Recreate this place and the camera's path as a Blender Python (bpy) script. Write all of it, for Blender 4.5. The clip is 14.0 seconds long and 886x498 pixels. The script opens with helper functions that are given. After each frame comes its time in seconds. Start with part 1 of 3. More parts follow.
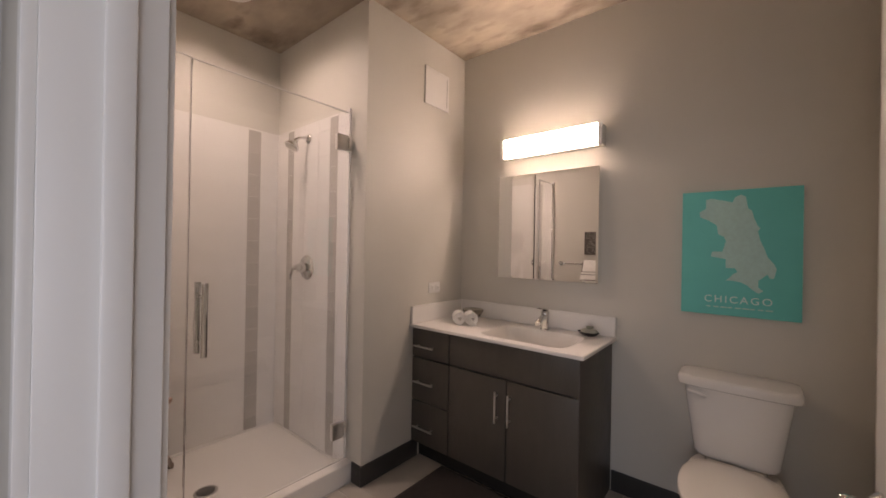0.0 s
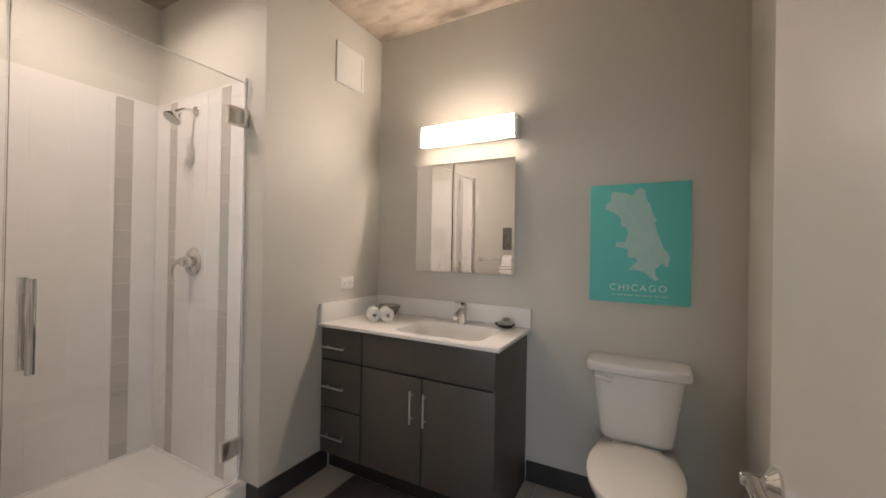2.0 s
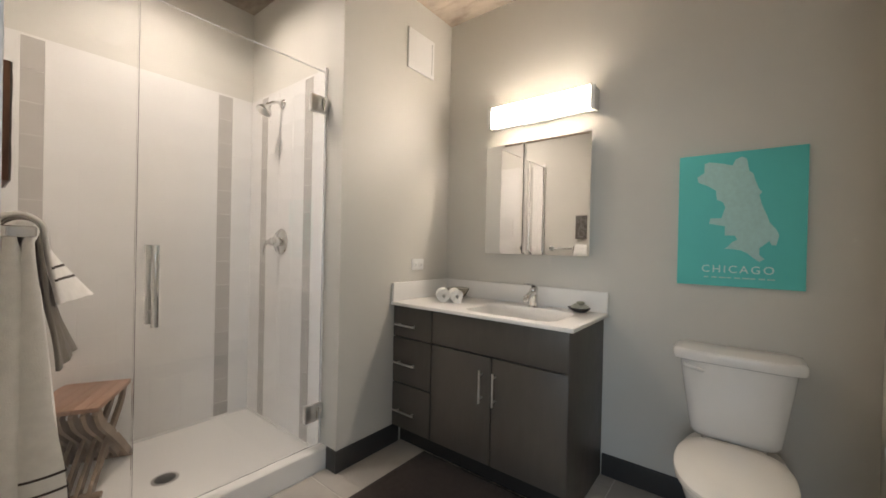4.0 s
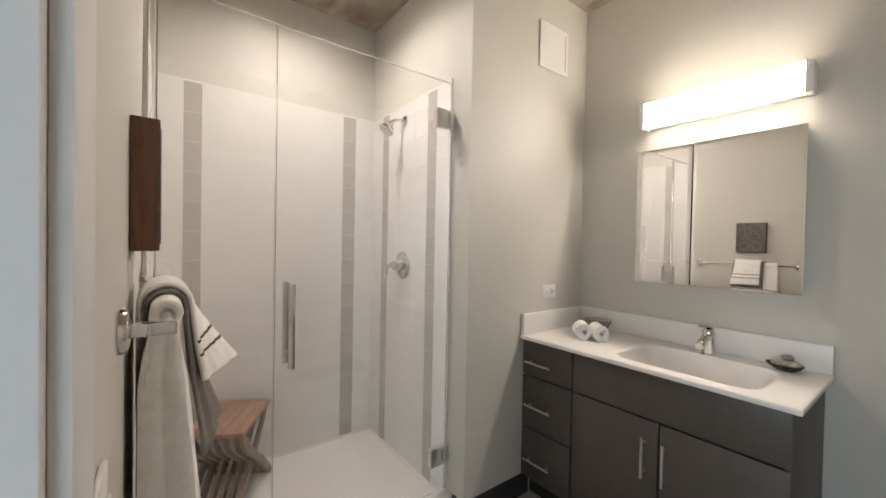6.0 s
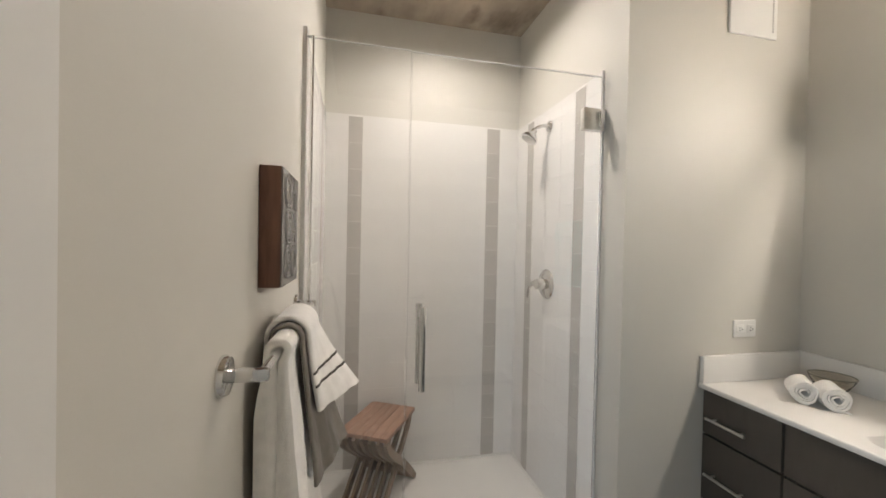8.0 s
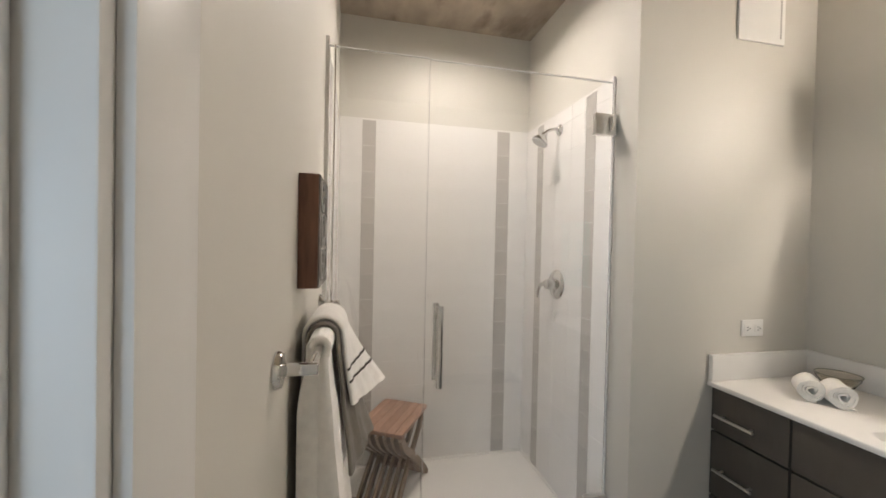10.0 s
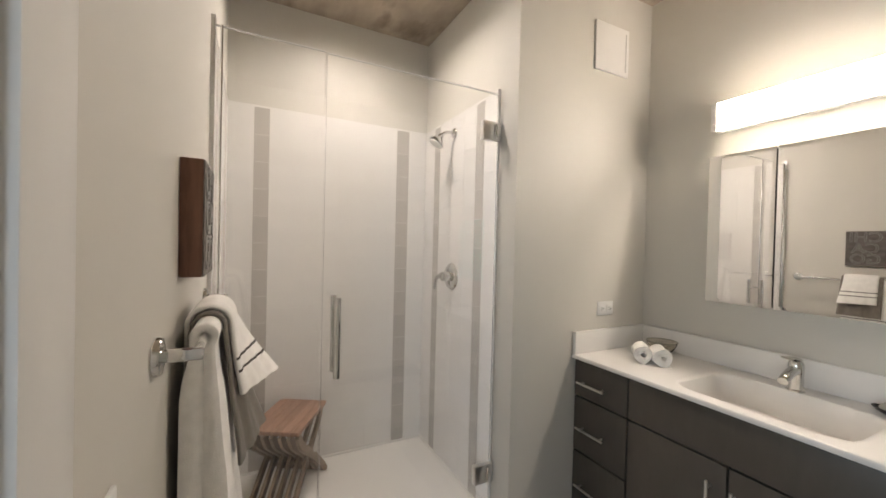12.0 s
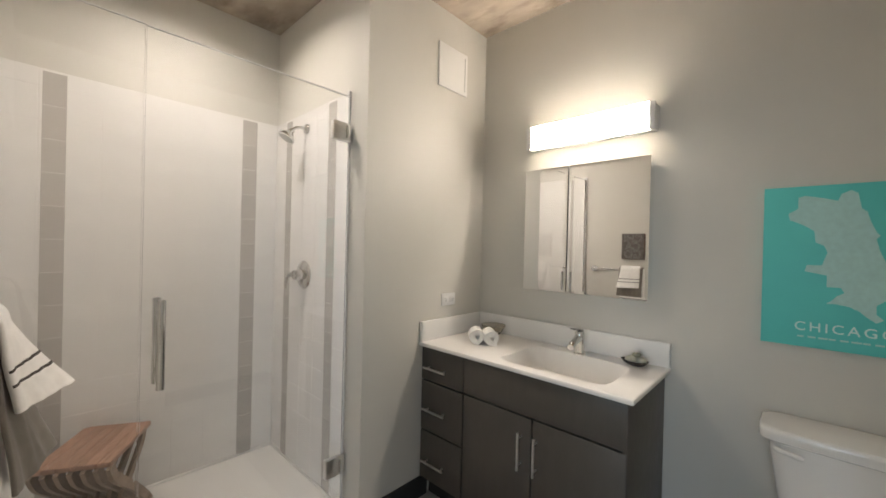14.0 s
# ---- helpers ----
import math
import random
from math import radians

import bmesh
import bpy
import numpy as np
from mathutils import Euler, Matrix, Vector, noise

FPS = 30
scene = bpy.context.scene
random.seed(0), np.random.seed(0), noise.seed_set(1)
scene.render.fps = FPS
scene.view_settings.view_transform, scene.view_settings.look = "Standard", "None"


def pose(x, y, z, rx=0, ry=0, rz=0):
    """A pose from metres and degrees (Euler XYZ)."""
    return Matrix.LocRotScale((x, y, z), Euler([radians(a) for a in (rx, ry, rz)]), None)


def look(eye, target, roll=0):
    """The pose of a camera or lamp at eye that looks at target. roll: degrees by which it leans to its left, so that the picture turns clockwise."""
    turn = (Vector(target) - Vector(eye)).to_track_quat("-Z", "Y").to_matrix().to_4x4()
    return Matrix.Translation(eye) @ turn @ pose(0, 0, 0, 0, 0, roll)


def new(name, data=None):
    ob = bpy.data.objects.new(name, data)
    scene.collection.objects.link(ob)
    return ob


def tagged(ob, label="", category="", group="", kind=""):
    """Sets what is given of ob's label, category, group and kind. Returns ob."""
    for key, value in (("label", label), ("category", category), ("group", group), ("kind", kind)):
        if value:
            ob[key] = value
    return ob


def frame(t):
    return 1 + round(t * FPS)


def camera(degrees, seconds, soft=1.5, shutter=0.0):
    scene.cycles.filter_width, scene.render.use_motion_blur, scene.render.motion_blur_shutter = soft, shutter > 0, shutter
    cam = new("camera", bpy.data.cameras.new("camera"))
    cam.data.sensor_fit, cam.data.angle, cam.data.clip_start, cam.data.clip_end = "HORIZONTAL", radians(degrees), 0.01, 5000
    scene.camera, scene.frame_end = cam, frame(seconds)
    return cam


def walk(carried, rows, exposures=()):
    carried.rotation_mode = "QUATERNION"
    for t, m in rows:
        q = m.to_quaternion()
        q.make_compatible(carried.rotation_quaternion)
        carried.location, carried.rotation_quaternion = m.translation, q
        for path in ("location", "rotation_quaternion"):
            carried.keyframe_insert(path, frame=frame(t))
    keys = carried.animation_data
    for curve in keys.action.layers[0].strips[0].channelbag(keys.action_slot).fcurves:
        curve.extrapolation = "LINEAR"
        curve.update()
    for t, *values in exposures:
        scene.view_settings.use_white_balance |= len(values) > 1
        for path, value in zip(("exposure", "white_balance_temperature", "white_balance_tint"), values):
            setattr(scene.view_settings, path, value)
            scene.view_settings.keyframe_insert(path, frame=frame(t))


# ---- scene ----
cam = camera(99.2, 14.0, soft=1.7)
PATH = [
    (0, (-2.259, -1.682, 1.333), (-0.717, -0.409, 1.338), 1.0),
    (0.5, (-2.192, -1.673, 1.321), (-0.439, -0.71, 1.345), 0.8),
    (1, (-2.14, -1.667, 1.33), (-0.375, -0.727, 1.347), 0.8),
    (1.5, (-2.124, -1.661, 1.321), (-0.359, -0.72, 1.332), 0.9),
    (2, (-2.12, -1.655, 1.289), (-0.358, -0.709, 1.298), 1.0),
    (4.5, (-2.117, -1.621, 1.188), (-0.602, -0.316, 1.174), 1.3),
    (5, (-2.119, -1.561, 1.24), (-0.653, -0.201, 1.221), 1.4),
    (5.5, (-2.108, -1.438, 1.309), (-0.753, 0.033, 1.277), 1.3),
    (6, (-2.06, -1.336, 1.335), (-0.86, 0.264, 1.305), 1.1),
    (6.5, (-1.981, -1.279, 1.352), (-1.076, 0.504, 1.32), 0.9),
    (7, (-1.926, -1.277, 1.363), (-1.286, 0.617, 1.331), 1.1),
    (7.5, (-1.921, -1.267, 1.38), (-1.428, 0.671, 1.348), 1.2),
    (8, (-1.915, -1.264, 1.405), (-1.467, 0.685, 1.38), 1.2),
    (8.5, (-1.919, -1.265, 1.416), (-1.496, 0.69, 1.387), 1.2),
    (11, (-2.004, -1.332, 1.403), (-1.522, 0.609, 1.377), 1.3),
    (11.5, (-1.987, -1.351, 1.396), (-1.311, 0.531, 1.368), 1.4),
    (12, (-1.973, -1.377, 1.391), (-1.067, 0.406, 1.366), 1.4),
    (12.5, (-1.968, -1.409, 1.388), (-0.862, 0.258, 1.367), 1.4),
    (13, (-1.964, -1.447, 1.385), (-0.719, 0.119, 1.364), 1.3),
    (13.5, (-1.962, -1.485, 1.381), (-0.596, -0.024, 1.37), 1.5),
    (14, (-1.958, -1.502, 1.38), (-0.503, -0.13, 1.372), 1.4),
]
walk(cam, [(t, look(eye, target, roll)) for t, eye, target, roll in PATH],
     exposures=[(0.0, 0.52, 8050, 32), (1.2, 0.76, 7850, 29), (2.2, 0.90, 7300, 19), (4.5, 1.12, 7000, 15), (8.5, 1.11, 6650, 12), (11.5, 1.1, 6950, 15), (14.0, 1.05, 6850, 13)])

# ---- light: sky outside, one vanity lamp, one ceiling light over the shower ----
world = bpy.data.worlds.new("sky")
scene.world = world
world.use_nodes = True
wn = world.node_tree
sky = wn.nodes.new("ShaderNodeTexSky")
sky.sky_type, sky.sun_disc, sky.sun_elevation, sky.sun_rotation = "NISHITA", False, radians(35), radians(120)
wn.links.new(sky.outputs[0], wn.nodes["Background"].inputs[0])
wn.nodes["Background"].inputs[1].default_value = 0.12

LAMP_STRENGTH = 21.0
TUBE_STRENGTH = 66.0
LAMP_COLOR = (1.0, 0.93, 0.845)
SHOWER_STRENGTH = 80.0
WINDOW_WATTS = 21.0
SOUTH_WINDOW_WATTS = 20.0


def area_lamp(name, m, sx, sy, watts, color):
    data = bpy.data.lights.new(name, "AREA")
    data.shape, data.size, data.size_y, data.energy, data.color = "RECTANGLE", sx, sy, watts, color
    ob = new(name, data)
    ob.matrix_world = m
    return ob


area_lamp("window_light", look((-4.96, -2.2, 1.5), (0.0, -2.0, 1.4)), 1.8, 1.5, WINDOW_WATTS, (0.61, 0.805, 1.0))

area_lamp("south_window_light", look((-3.7, -3.46, 1.5), (-3.5, 0.0, 1.4)), 1.6, 1.5, SOUTH_WINDOW_WATTS, (0.61, 0.805, 1.0))

# ---- materials ----


def material(name, color, rough=0.5, metal=0.0, vary=0.06, scale=6.0, bump=0.0, bump_scale=200.0, coat=0.0, stretch=(1, 1, 1), dark=None,
             dark_scale=2.0, dark_low=0.55, dark_high=0.75, per_object=0.0, transmission=0.0, emit=0.0, emit_color=(1, 1, 1), sheen=0.0, rough_vary=0.0, ior=1.45):
    m = bpy.data.materials.new(name)
    m.use_nodes = True
    t = m.node_tree
    b = t.nodes["Principled BSDF"]
    b.inputs["Roughness"].default_value, b.inputs["Metallic"].default_value, b.inputs["IOR"].default_value = rough, metal, ior
    b.inputs["Coat Weight"].default_value, b.inputs["Transmission Weight"].default_value = coat, transmission
    b.inputs["Sheen Weight"].default_value = sheen
    b.inputs["Emission Strength"].default_value, b.inputs["Emission Color"].default_value = emit, (*emit_color, 1)
    coord = t.nodes.new("ShaderNodeTexCoord")
    mapping = t.nodes.new("ShaderNodeMapping")
    mapping.inputs["Scale"].default_value = stretch
    t.links.new(coord.outputs["Object"], mapping.inputs[0])
    base = t.nodes.new("ShaderNodeRGB")
    base.outputs[0].default_value = (*color, 1)
    out = base.outputs[0]

    def noise_node(s, detail=5.0):
        n = t.nodes.new("ShaderNodeTexNoise")
        n.inputs["Scale"].default_value, n.inputs["Detail"].default_value = s, detail
        t.links.new(mapping.outputs[0], n.inputs["Vector"])
        return n

    if vary:
        n = noise_node(scale)
        r = t.nodes.new("ShaderNodeMapRange")
        r.inputs["From Min"].default_value, r.inputs["From Max"].default_value = 0.3, 0.7
        r.inputs["To Min"].default_value, r.inputs["To Max"].default_value = 1 - vary, 1 + vary
        t.links.new(n.outputs[0], r.inputs["Value"])
        x = t.nodes.new("ShaderNodeVectorMath")
        x.operation = "SCALE"
        t.links.new(out, x.inputs[0])
        t.links.new(r.outputs[0], x.inputs["Scale"])
        out = x.outputs[0]
        if rough_vary:
            r2 = t.nodes.new("ShaderNodeMapRange")
            r2.inputs["To Min"].default_value, r2.inputs["To Max"].default_value = max(0.02, rough - rough_vary), rough + rough_vary
            n2 = noise_node(scale * 2.3)
            t.links.new(n2.outputs[0], r2.inputs["Value"])
            t.links.new(r2.outputs[0], b.inputs["Roughness"])
    if dark:
        n = noise_node(dark_scale, 8.0)
        r = t.nodes.new("ShaderNodeMapRange")
        r.inputs["From Min"].default_value, r.inputs["From Max"].default_value = dark_low, dark_high
        t.links.new(n.outputs[0], r.inputs["Value"])
        mix = t.nodes.new("ShaderNodeMix")
        mix.data_type = "RGBA"
        t.links.new(r.outputs[0], mix.inputs["Factor"])
        t.links.new(out, mix.inputs["A"])
        mix.inputs["B"].default_value = (*dark, 1)
        out = mix.outputs["Result"]
    if per_object:
        info = t.nodes.new("ShaderNodeObjectInfo")
        r = t.nodes.new("ShaderNodeMapRange")
        r.inputs["To Min"].default_value, r.inputs["To Max"].default_value = 1 - per_object, 1 + per_object
        t.links.new(info.outputs["Random"], r.inputs["Value"])
        x = t.nodes.new("ShaderNodeVectorMath")
        x.operation = "SCALE"
        t.links.new(out, x.inputs[0])
        t.links.new(r.outputs[0], x.inputs["Scale"])
        out = x.outputs[0]
    t.links.new(out, b.inputs["Base Color"])
    if bump:
        n = noise_node(bump_scale, 3.0)
        k = t.nodes.new("ShaderNodeBump")
        k.inputs["Strength"].default_value, k.inputs["Distance"].default_value = bump, 0.002
        t.links.new(n.outputs[0], k.inputs["Height"])
        t.links.new(k.outputs[0], b.inputs["Normal"])
    return m


PAINT = material("greige_paint", (0.605, 0.582, 0.527), 0.55, vary=0.025, scale=1.6, bump=0.12, bump_scale=260, rough_vary=0.06)
OUTER_PAINT = material("pale_paint", (0.62, 0.62, 0.60), 0.6, vary=0.02, bump=0.1)
TRIM = material("white_trim_paint", (0.69, 0.68, 0.655), 0.35, vary=0.02, scale=3, bump=0.05, bump_scale=90)
DOOR_PAINT = material("white_door_paint", (0.72, 0.70, 0.665), 0.38, vary=0.02, scale=2.5, bump=0.06, bump_scale=120)
CONCRETE = material("bare_concrete", (0.40, 0.335, 0.265), 0.8, vary=0.22, scale=7.0, bump=0.45, bump_scale=22, dark=(0.19, 0.15, 0.115), dark_scale=6.5, dark_low=0.54, dark_high=0.72, stretch=(1.0, 0.45, 1.0))
WHITE_TILE = material("white_glazed_tile", (0.77, 0.75, 0.72), 0.16, vary=0.02, scale=5, bump=0.05, bump_scale=14, per_object=0.012)
GREY_TILE = material("grey_glazed_tile", (0.49, 0.46, 0.425), 0.22, vary=0.04, scale=5, bump=0.05, bump_scale=14, per_object=0.03)
GROUT = material("pale_grout", (0.75, 0.73, 0.695), 0.85, vary=0.05, scale=30, bump=0.2)
ACRYLIC = material("white_acrylic", (0.76, 0.74, 0.70), 0.3, vary=0.02, scale=4, bump=0.04, bump_scale=300)
COUNTER = material("white_cultured_marble", (0.80, 0.78, 0.745), 0.30, vary=0.025, scale=7, coat=0.08)
CABINET = material("charcoal_laminate", (0.082, 0.070, 0.058), 0.42, vary=0.05, scale=9, bump=0.12, bump_scale=40, stretch=(4, 4, 1), rough_vary=0.08)
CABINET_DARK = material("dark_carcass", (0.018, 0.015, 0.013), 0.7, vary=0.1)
CHROME = material("chrome", (0.72, 0.715, 0.70), 0.05, 1.0, vary=0.02, scale=12)
STEEL = material("brushed_steel", (0.72, 0.71, 0.69), 0.28, 1.0, vary=0.05, scale=60)
MIRROR = material("mirror_silver", (0.92, 0.92, 0.91), 0.0, 1.0, vary=0.0)
GLASS = material("clear_glass", (0.985, 0.99, 0.985), 0.0, vary=0.0, transmission=1.0, ior=1.46)
BOWL_GLASS = material("smoky_glass", (0.93, 0.90, 0.85), 0.04, vary=0.0, transmission=1.0, ior=1.16)
FROSTED = material("lit_frosted_glass", (0.9, 0.88, 0.84), 0.3, vary=0.0, emit=LAMP_STRENGTH, emit_color=LAMP_COLOR)
TUBE_LIT = material("lit_fluorescent_tube", (0.9, 0.88, 0.84), 0.4, vary=0.0, emit=TUBE_STRENGTH, emit_color=LAMP_COLOR)
SHOWER_LIT = material("lit_downlight_lens", (0.9, 0.88, 0.84), 0.3, vary=0.0, emit=SHOWER_STRENGTH, emit_color=(1.0, 0.945, 0.895))
LAMP_EDGE = material("frosted_glass_edge", (0.86, 0.86, 0.83), 0.25, vary=0.02, transmission=0.12)
# dull sheet added inside the vanity lamp to cut its rear glow
BAFFLE = material("dark_lamp_baffle", (0.22, 0.21, 0.19), 0.5, vary=0.02)
PORCELAIN = material("white_porcelain", (0.80, 0.785, 0.755), 0.07, vary=0.015, scale=3, coat=0.5)
SEAT_PLASTIC = material("white_seat_plastic", (0.78, 0.755, 0.70), 0.24, vary=0.015, scale=4)
WALNUT = material("walnut_wood", (0.17, 0.080, 0.048), 0.5, vary=0.22, scale=7, stretch=(9, 9, 1.2), bump=0.15, bump_scale=60, dark=(0.10, 0.045, 0.028), dark_scale=9, dark_low=0.5)
SIGN_FACE = material("weathered_sign_face", (0.13, 0.115, 0.105), 0.14, vary=0.25, scale=14, stretch=(1, 1, 3), bump=0.02, bump_scale=80)
SIGN_LETTER = material("pale_letter_paint", (0.27, 0.265, 0.25), 0.6, vary=0.15, scale=30)
TEAK = material("oiled_teak", (0.34, 0.205, 0.145), 0.5, vary=0.22, scale=8, stretch=(2.2, 22, 8), bump=0.15, bump_scale=50, per_object=0.14, dark=(0.22, 0.12, 0.078), dark_scale=6, dark_low=0.5, dark_high=0.8)
TEAK_LEG = material("weathered_teak", (0.25, 0.185, 0.135), 0.55, vary=0.2, scale=10, bump=0.15, bump_scale=60, per_object=0.12)
TERRY_WHITE = material("white_terry", (0.89, 0.87, 0.83), 0.95, vary=0.05, scale=40, bump=0.7, bump_scale=420, sheen=0.3)
TERRY_GREY = material("grey_terry", (0.20, 0.178, 0.152), 0.95, vary=0.12, scale=40, bump=0.8, bump_scale=420, sheen=0.2)
STRIPE = material("dark_woven_stripe", (0.062, 0.052, 0.044), 0.9, vary=0.1, scale=60, bump=0.4, bump_scale=400)
TEAL = material("teal_print", (0.095, 0.58, 0.55), 0.5, vary=0.03, scale=4, bump=0.08, bump_scale=500)
MAP_INK = material("pale_teal_ink", (0.41, 0.66, 0.63), 0.5, vary=0.05, scale=60)
WHITE_INK = material("white_ink", (0.62, 0.80, 0.77), 0.5, vary=0.02)
BASEBOARD = material("charcoal_rubber_base", (0.045, 0.042, 0.040), 0.5, vary=0.08, scale=8)
RUG = material("dark_brown_rug", (0.030, 0.021, 0.017), 0.97, vary=0.25, scale=70, bump=0.9, bump_scale=300, sheen=0.1)
FLOOR_TILE = material("beige_porcelain_tile", (0.44, 0.41, 0.37), 0.4, vary=0.06, scale=5, bump=0.08, bump_scale=60, per_object=0.03, dark=(0.37, 0.34, 0.30), dark_scale=4)
WHITE_PLASTIC = material("white_plastic", (0.76, 0.75, 0.72), 0.35, vary=0.01)
DARK_SLOT = material("dark_slot", (0.03, 0.03, 0.03), 0.7, vary=0.0)
VENT_SLOT = material("shaded_plastic_slot", (0.30, 0.29, 0.27), 0.6, vary=0.0)
DISH = material("dark_glazed_dish", (0.035, 0.03, 0.028), 0.25, vary=0.1, scale=20)
STONE = material("pale_stone", (0.42, 0.41, 0.34), 0.6, vary=0.2, scale=25, bump=0.1, bump_scale=80)
SOAP = material("grey_green_stone", (0.27, 0.27, 0.21), 0.6, vary=0.15, scale=25, bump=0.1, bump_scale=80)
WOOD_FLOOR = material("oak_floor", (0.30, 0.20, 0.12), 0.5, vary=0.15, scale=4, stretch=(1, 8, 1))

# ---- builders ----


def mesh_object(name, bm, mat, smooth=False):
    me = bpy.data.meshes.new(name)
    bmesh.ops.recalc_face_normals(bm, faces=bm.faces[:])
    bm.to_mesh(me)
    bm.free()
    me.materials.append(mat)
    if smooth:
        me.shade_smooth()
        me.set_sharp_from_angle(angle=radians(40))
    return new(name, me)


def part(name, bm, mat, parent, label="", smooth=True):
    ob = mesh_object(name, bm, mat, smooth)
    ob.parent = parent
    if label:
        ob["label"] = label
    return ob


def thing(name, label, category, group="", kind=""):
    return tagged(new(name), label, category, group, kind)


def box(x0, x1, y0, y1, z0, z1, bevel=0.0, segments=2, bm=None):
    made = bm is None
    tmp = bmesh.new()
    bmesh.ops.create_cube(tmp, size=1)
    for v in tmp.verts:
        v.co = Vector(((x0 + x1) / 2 + v.co.x * (x1 - x0), (y0 + y1) / 2 + v.co.y * (y1 - y0), (z0 + z1) / 2 + v.co.z * (z1 - z0)))
    if bevel:
        bmesh.ops.bevel(tmp, geom=tmp.edges[:], offset=bevel, segments=segments, affect="EDGES", profile=0.5)
    if made:
        return tmp
    me = bpy.data.meshes.new("tmp")
    tmp.to_mesh(me)
    tmp.free()
    bm.from_mesh(me)
    bpy.data.meshes.remove(me)
    return bm


def ring_loft(rings, close_ends=True):
    """A mesh through rings of points, each with the same count."""
    bm = bmesh.new()
    rows = [[bm.verts.new(p) for p in ring] for ring in rings]
    n = len(rows[0])
    for a, b in zip(rows, rows[1:]):
        for i in range(n):
            bm.faces.new((a[i], a[(i + 1) % n], b[(i + 1) % n], b[i]))
    if close_ends:
        bm.faces.new(rows[0])
        bm.faces.new(rows[-1])
    return bm


def tube(points, radius, sides=14, ends=None):
    """A round bar along points; radius is a number or one number a point."""
    pts = [Vector(p) for p in points]
    rings = []
    for i, p in enumerate(pts):
        d = (pts[min(i + 1, len(pts) - 1)] - pts[max(i - 1, 0)]).normalized()
        side = d.cross(Vector((0, 0, 1)))
        if side.length < 0.05:
            side = d.cross(Vector((1, 0, 0)))
        side.normalize()
        up = side.cross(d)
        r = radius[i] if isinstance(radius, (list, tuple)) else radius
        rings.append([p + (side * math.cos(a) + up * math.sin(a)) * r for a in (2 * math.pi * k / sides for k in range(sides))])
    return ring_loft(rings)


def lathe(profile, m=None, sides=32, closed=True):
    """profile: (radius, height) pairs about the z axis."""
    rings = [[(r * math.cos(2 * math.pi * k / sides), r * math.sin(2 * math.pi * k / sides), h) for k in range(sides)] for r, h in profile]
    bm = ring_loft(rings, closed)
    if m is not None:
        bm.transform(m)
    return bm


def toward(place, direction):
    """A matrix that takes the z axis to a direction at a place."""
    return Matrix.Translation(place) @ Vector(direction).to_track_quat("Z", "Y").to_matrix().to_4x4()


def curve_points(ctrl, n=24):
    """A smooth line through the control points."""
    c = [Vector(p) for p in ctrl]
    c = [c[0] * 2 - c[1]] + c + [c[-1] * 2 - c[-2]]
    out = []
    spans = len(c) - 3
    for k in range(n + 1):
        u = k / n * spans
        i = min(int(u), spans - 1)
        f = u - i
        p0, p1, p2, p3 = c[i:i + 4]
        out.append(0.5 * ((2 * p1) + (p2 - p0) * f + (2 * p0 - 5 * p1 + 4 * p2 - p3) * f * f + (3 * p1 - p0 - 3 * p2 + p3) * f ** 3))
    return out


def text_mesh(body, size, depth, spacing=1.0, outline=0.0, bold=0.0):
    cu = bpy.data.curves.new("lettering", "FONT")
    cu.body, cu.size, cu.extrude, cu.align_x, cu.align_y, cu.space_character = body, size, depth, "CENTER", "CENTER", spacing
    cu.offset = bold
    if outline:
        cu.fill_mode, cu.extrude, cu.bevel_depth, cu.resolution_u = "NONE", 0.0, outline, 6
    ob = bpy.data.objects.new("lettering", cu)
    scene.collection.objects.link(ob)
    dg = bpy.context.evaluated_depsgraph_get()
    me = bpy.data.meshes.new_from_object(ob.evaluated_get(dg))
    bm = bmesh.new()
    bm.from_mesh(me)
    bpy.data.objects.remove(ob)
    bpy.data.meshes.remove(me)
    return bm


def structure(name, bm, mat, label, category="wall", smooth=False):
    return tagged(mesh_object(name, bm, mat, smooth), label, category, kind="structure")


# ---- plan ----
XL = -2.106        # room face of the wall with the towel bar and the doorway
XO = -2.226        # outer face of that wall
YS = -2.06         # wall beyond the toilet
YB = 1.006         # back wall of the shower
XS = -0.909        # shower's side wall with the valve
H = 2.745          # underside of the slab
DN, DS, DH = -1.075, -1.886, 2.06   # doorway: north jamb, south jamb, head

structure("wall_vanity", box(0, 0.12, YS - 0.12, 0, 0, H), PAINT, "greige painted wall behind vanity and toilet")
structure("wall_chase", box(XS, 0.12, 0, YB + 0.12, 0, H), PAINT, "greige painted wall block beside the shower")
structure("wall_shower_back", box(XO, XS, YB, YB + 0.12, 0, H), PAINT, "greige painted wall behind the shower")
structure("wall_south", box(XO, 0, YS - 0.12, YS, 0, H), PAINT, "greige painted wall beyond the toilet")
bm = box(XO, XL, DN + 0.02, YB, 0, H)
box(XO, XL, YS, DS - 0.02, 0, H, bm=bm)
box(XO, XL, DS - 0.02, DN + 0.02, DH + 0.02, H, bm=bm)
structure("wall_entry", bm, PAINT, "greige painted wall with the entry doorway")
bm = box(-5.2, 0.12, -3.6, YB + 0.12, H, H + 0.2)
structure("ceiling", bm, CONCRETE, "bare board-marked brown grey concrete ceiling slab", "ceiling")
FLOOR = structure("floor", box(XO, 0.0, YS, YB, -0.12, -0.003), GROUT, "beige tiled bathroom floor with pale joints", "floor")
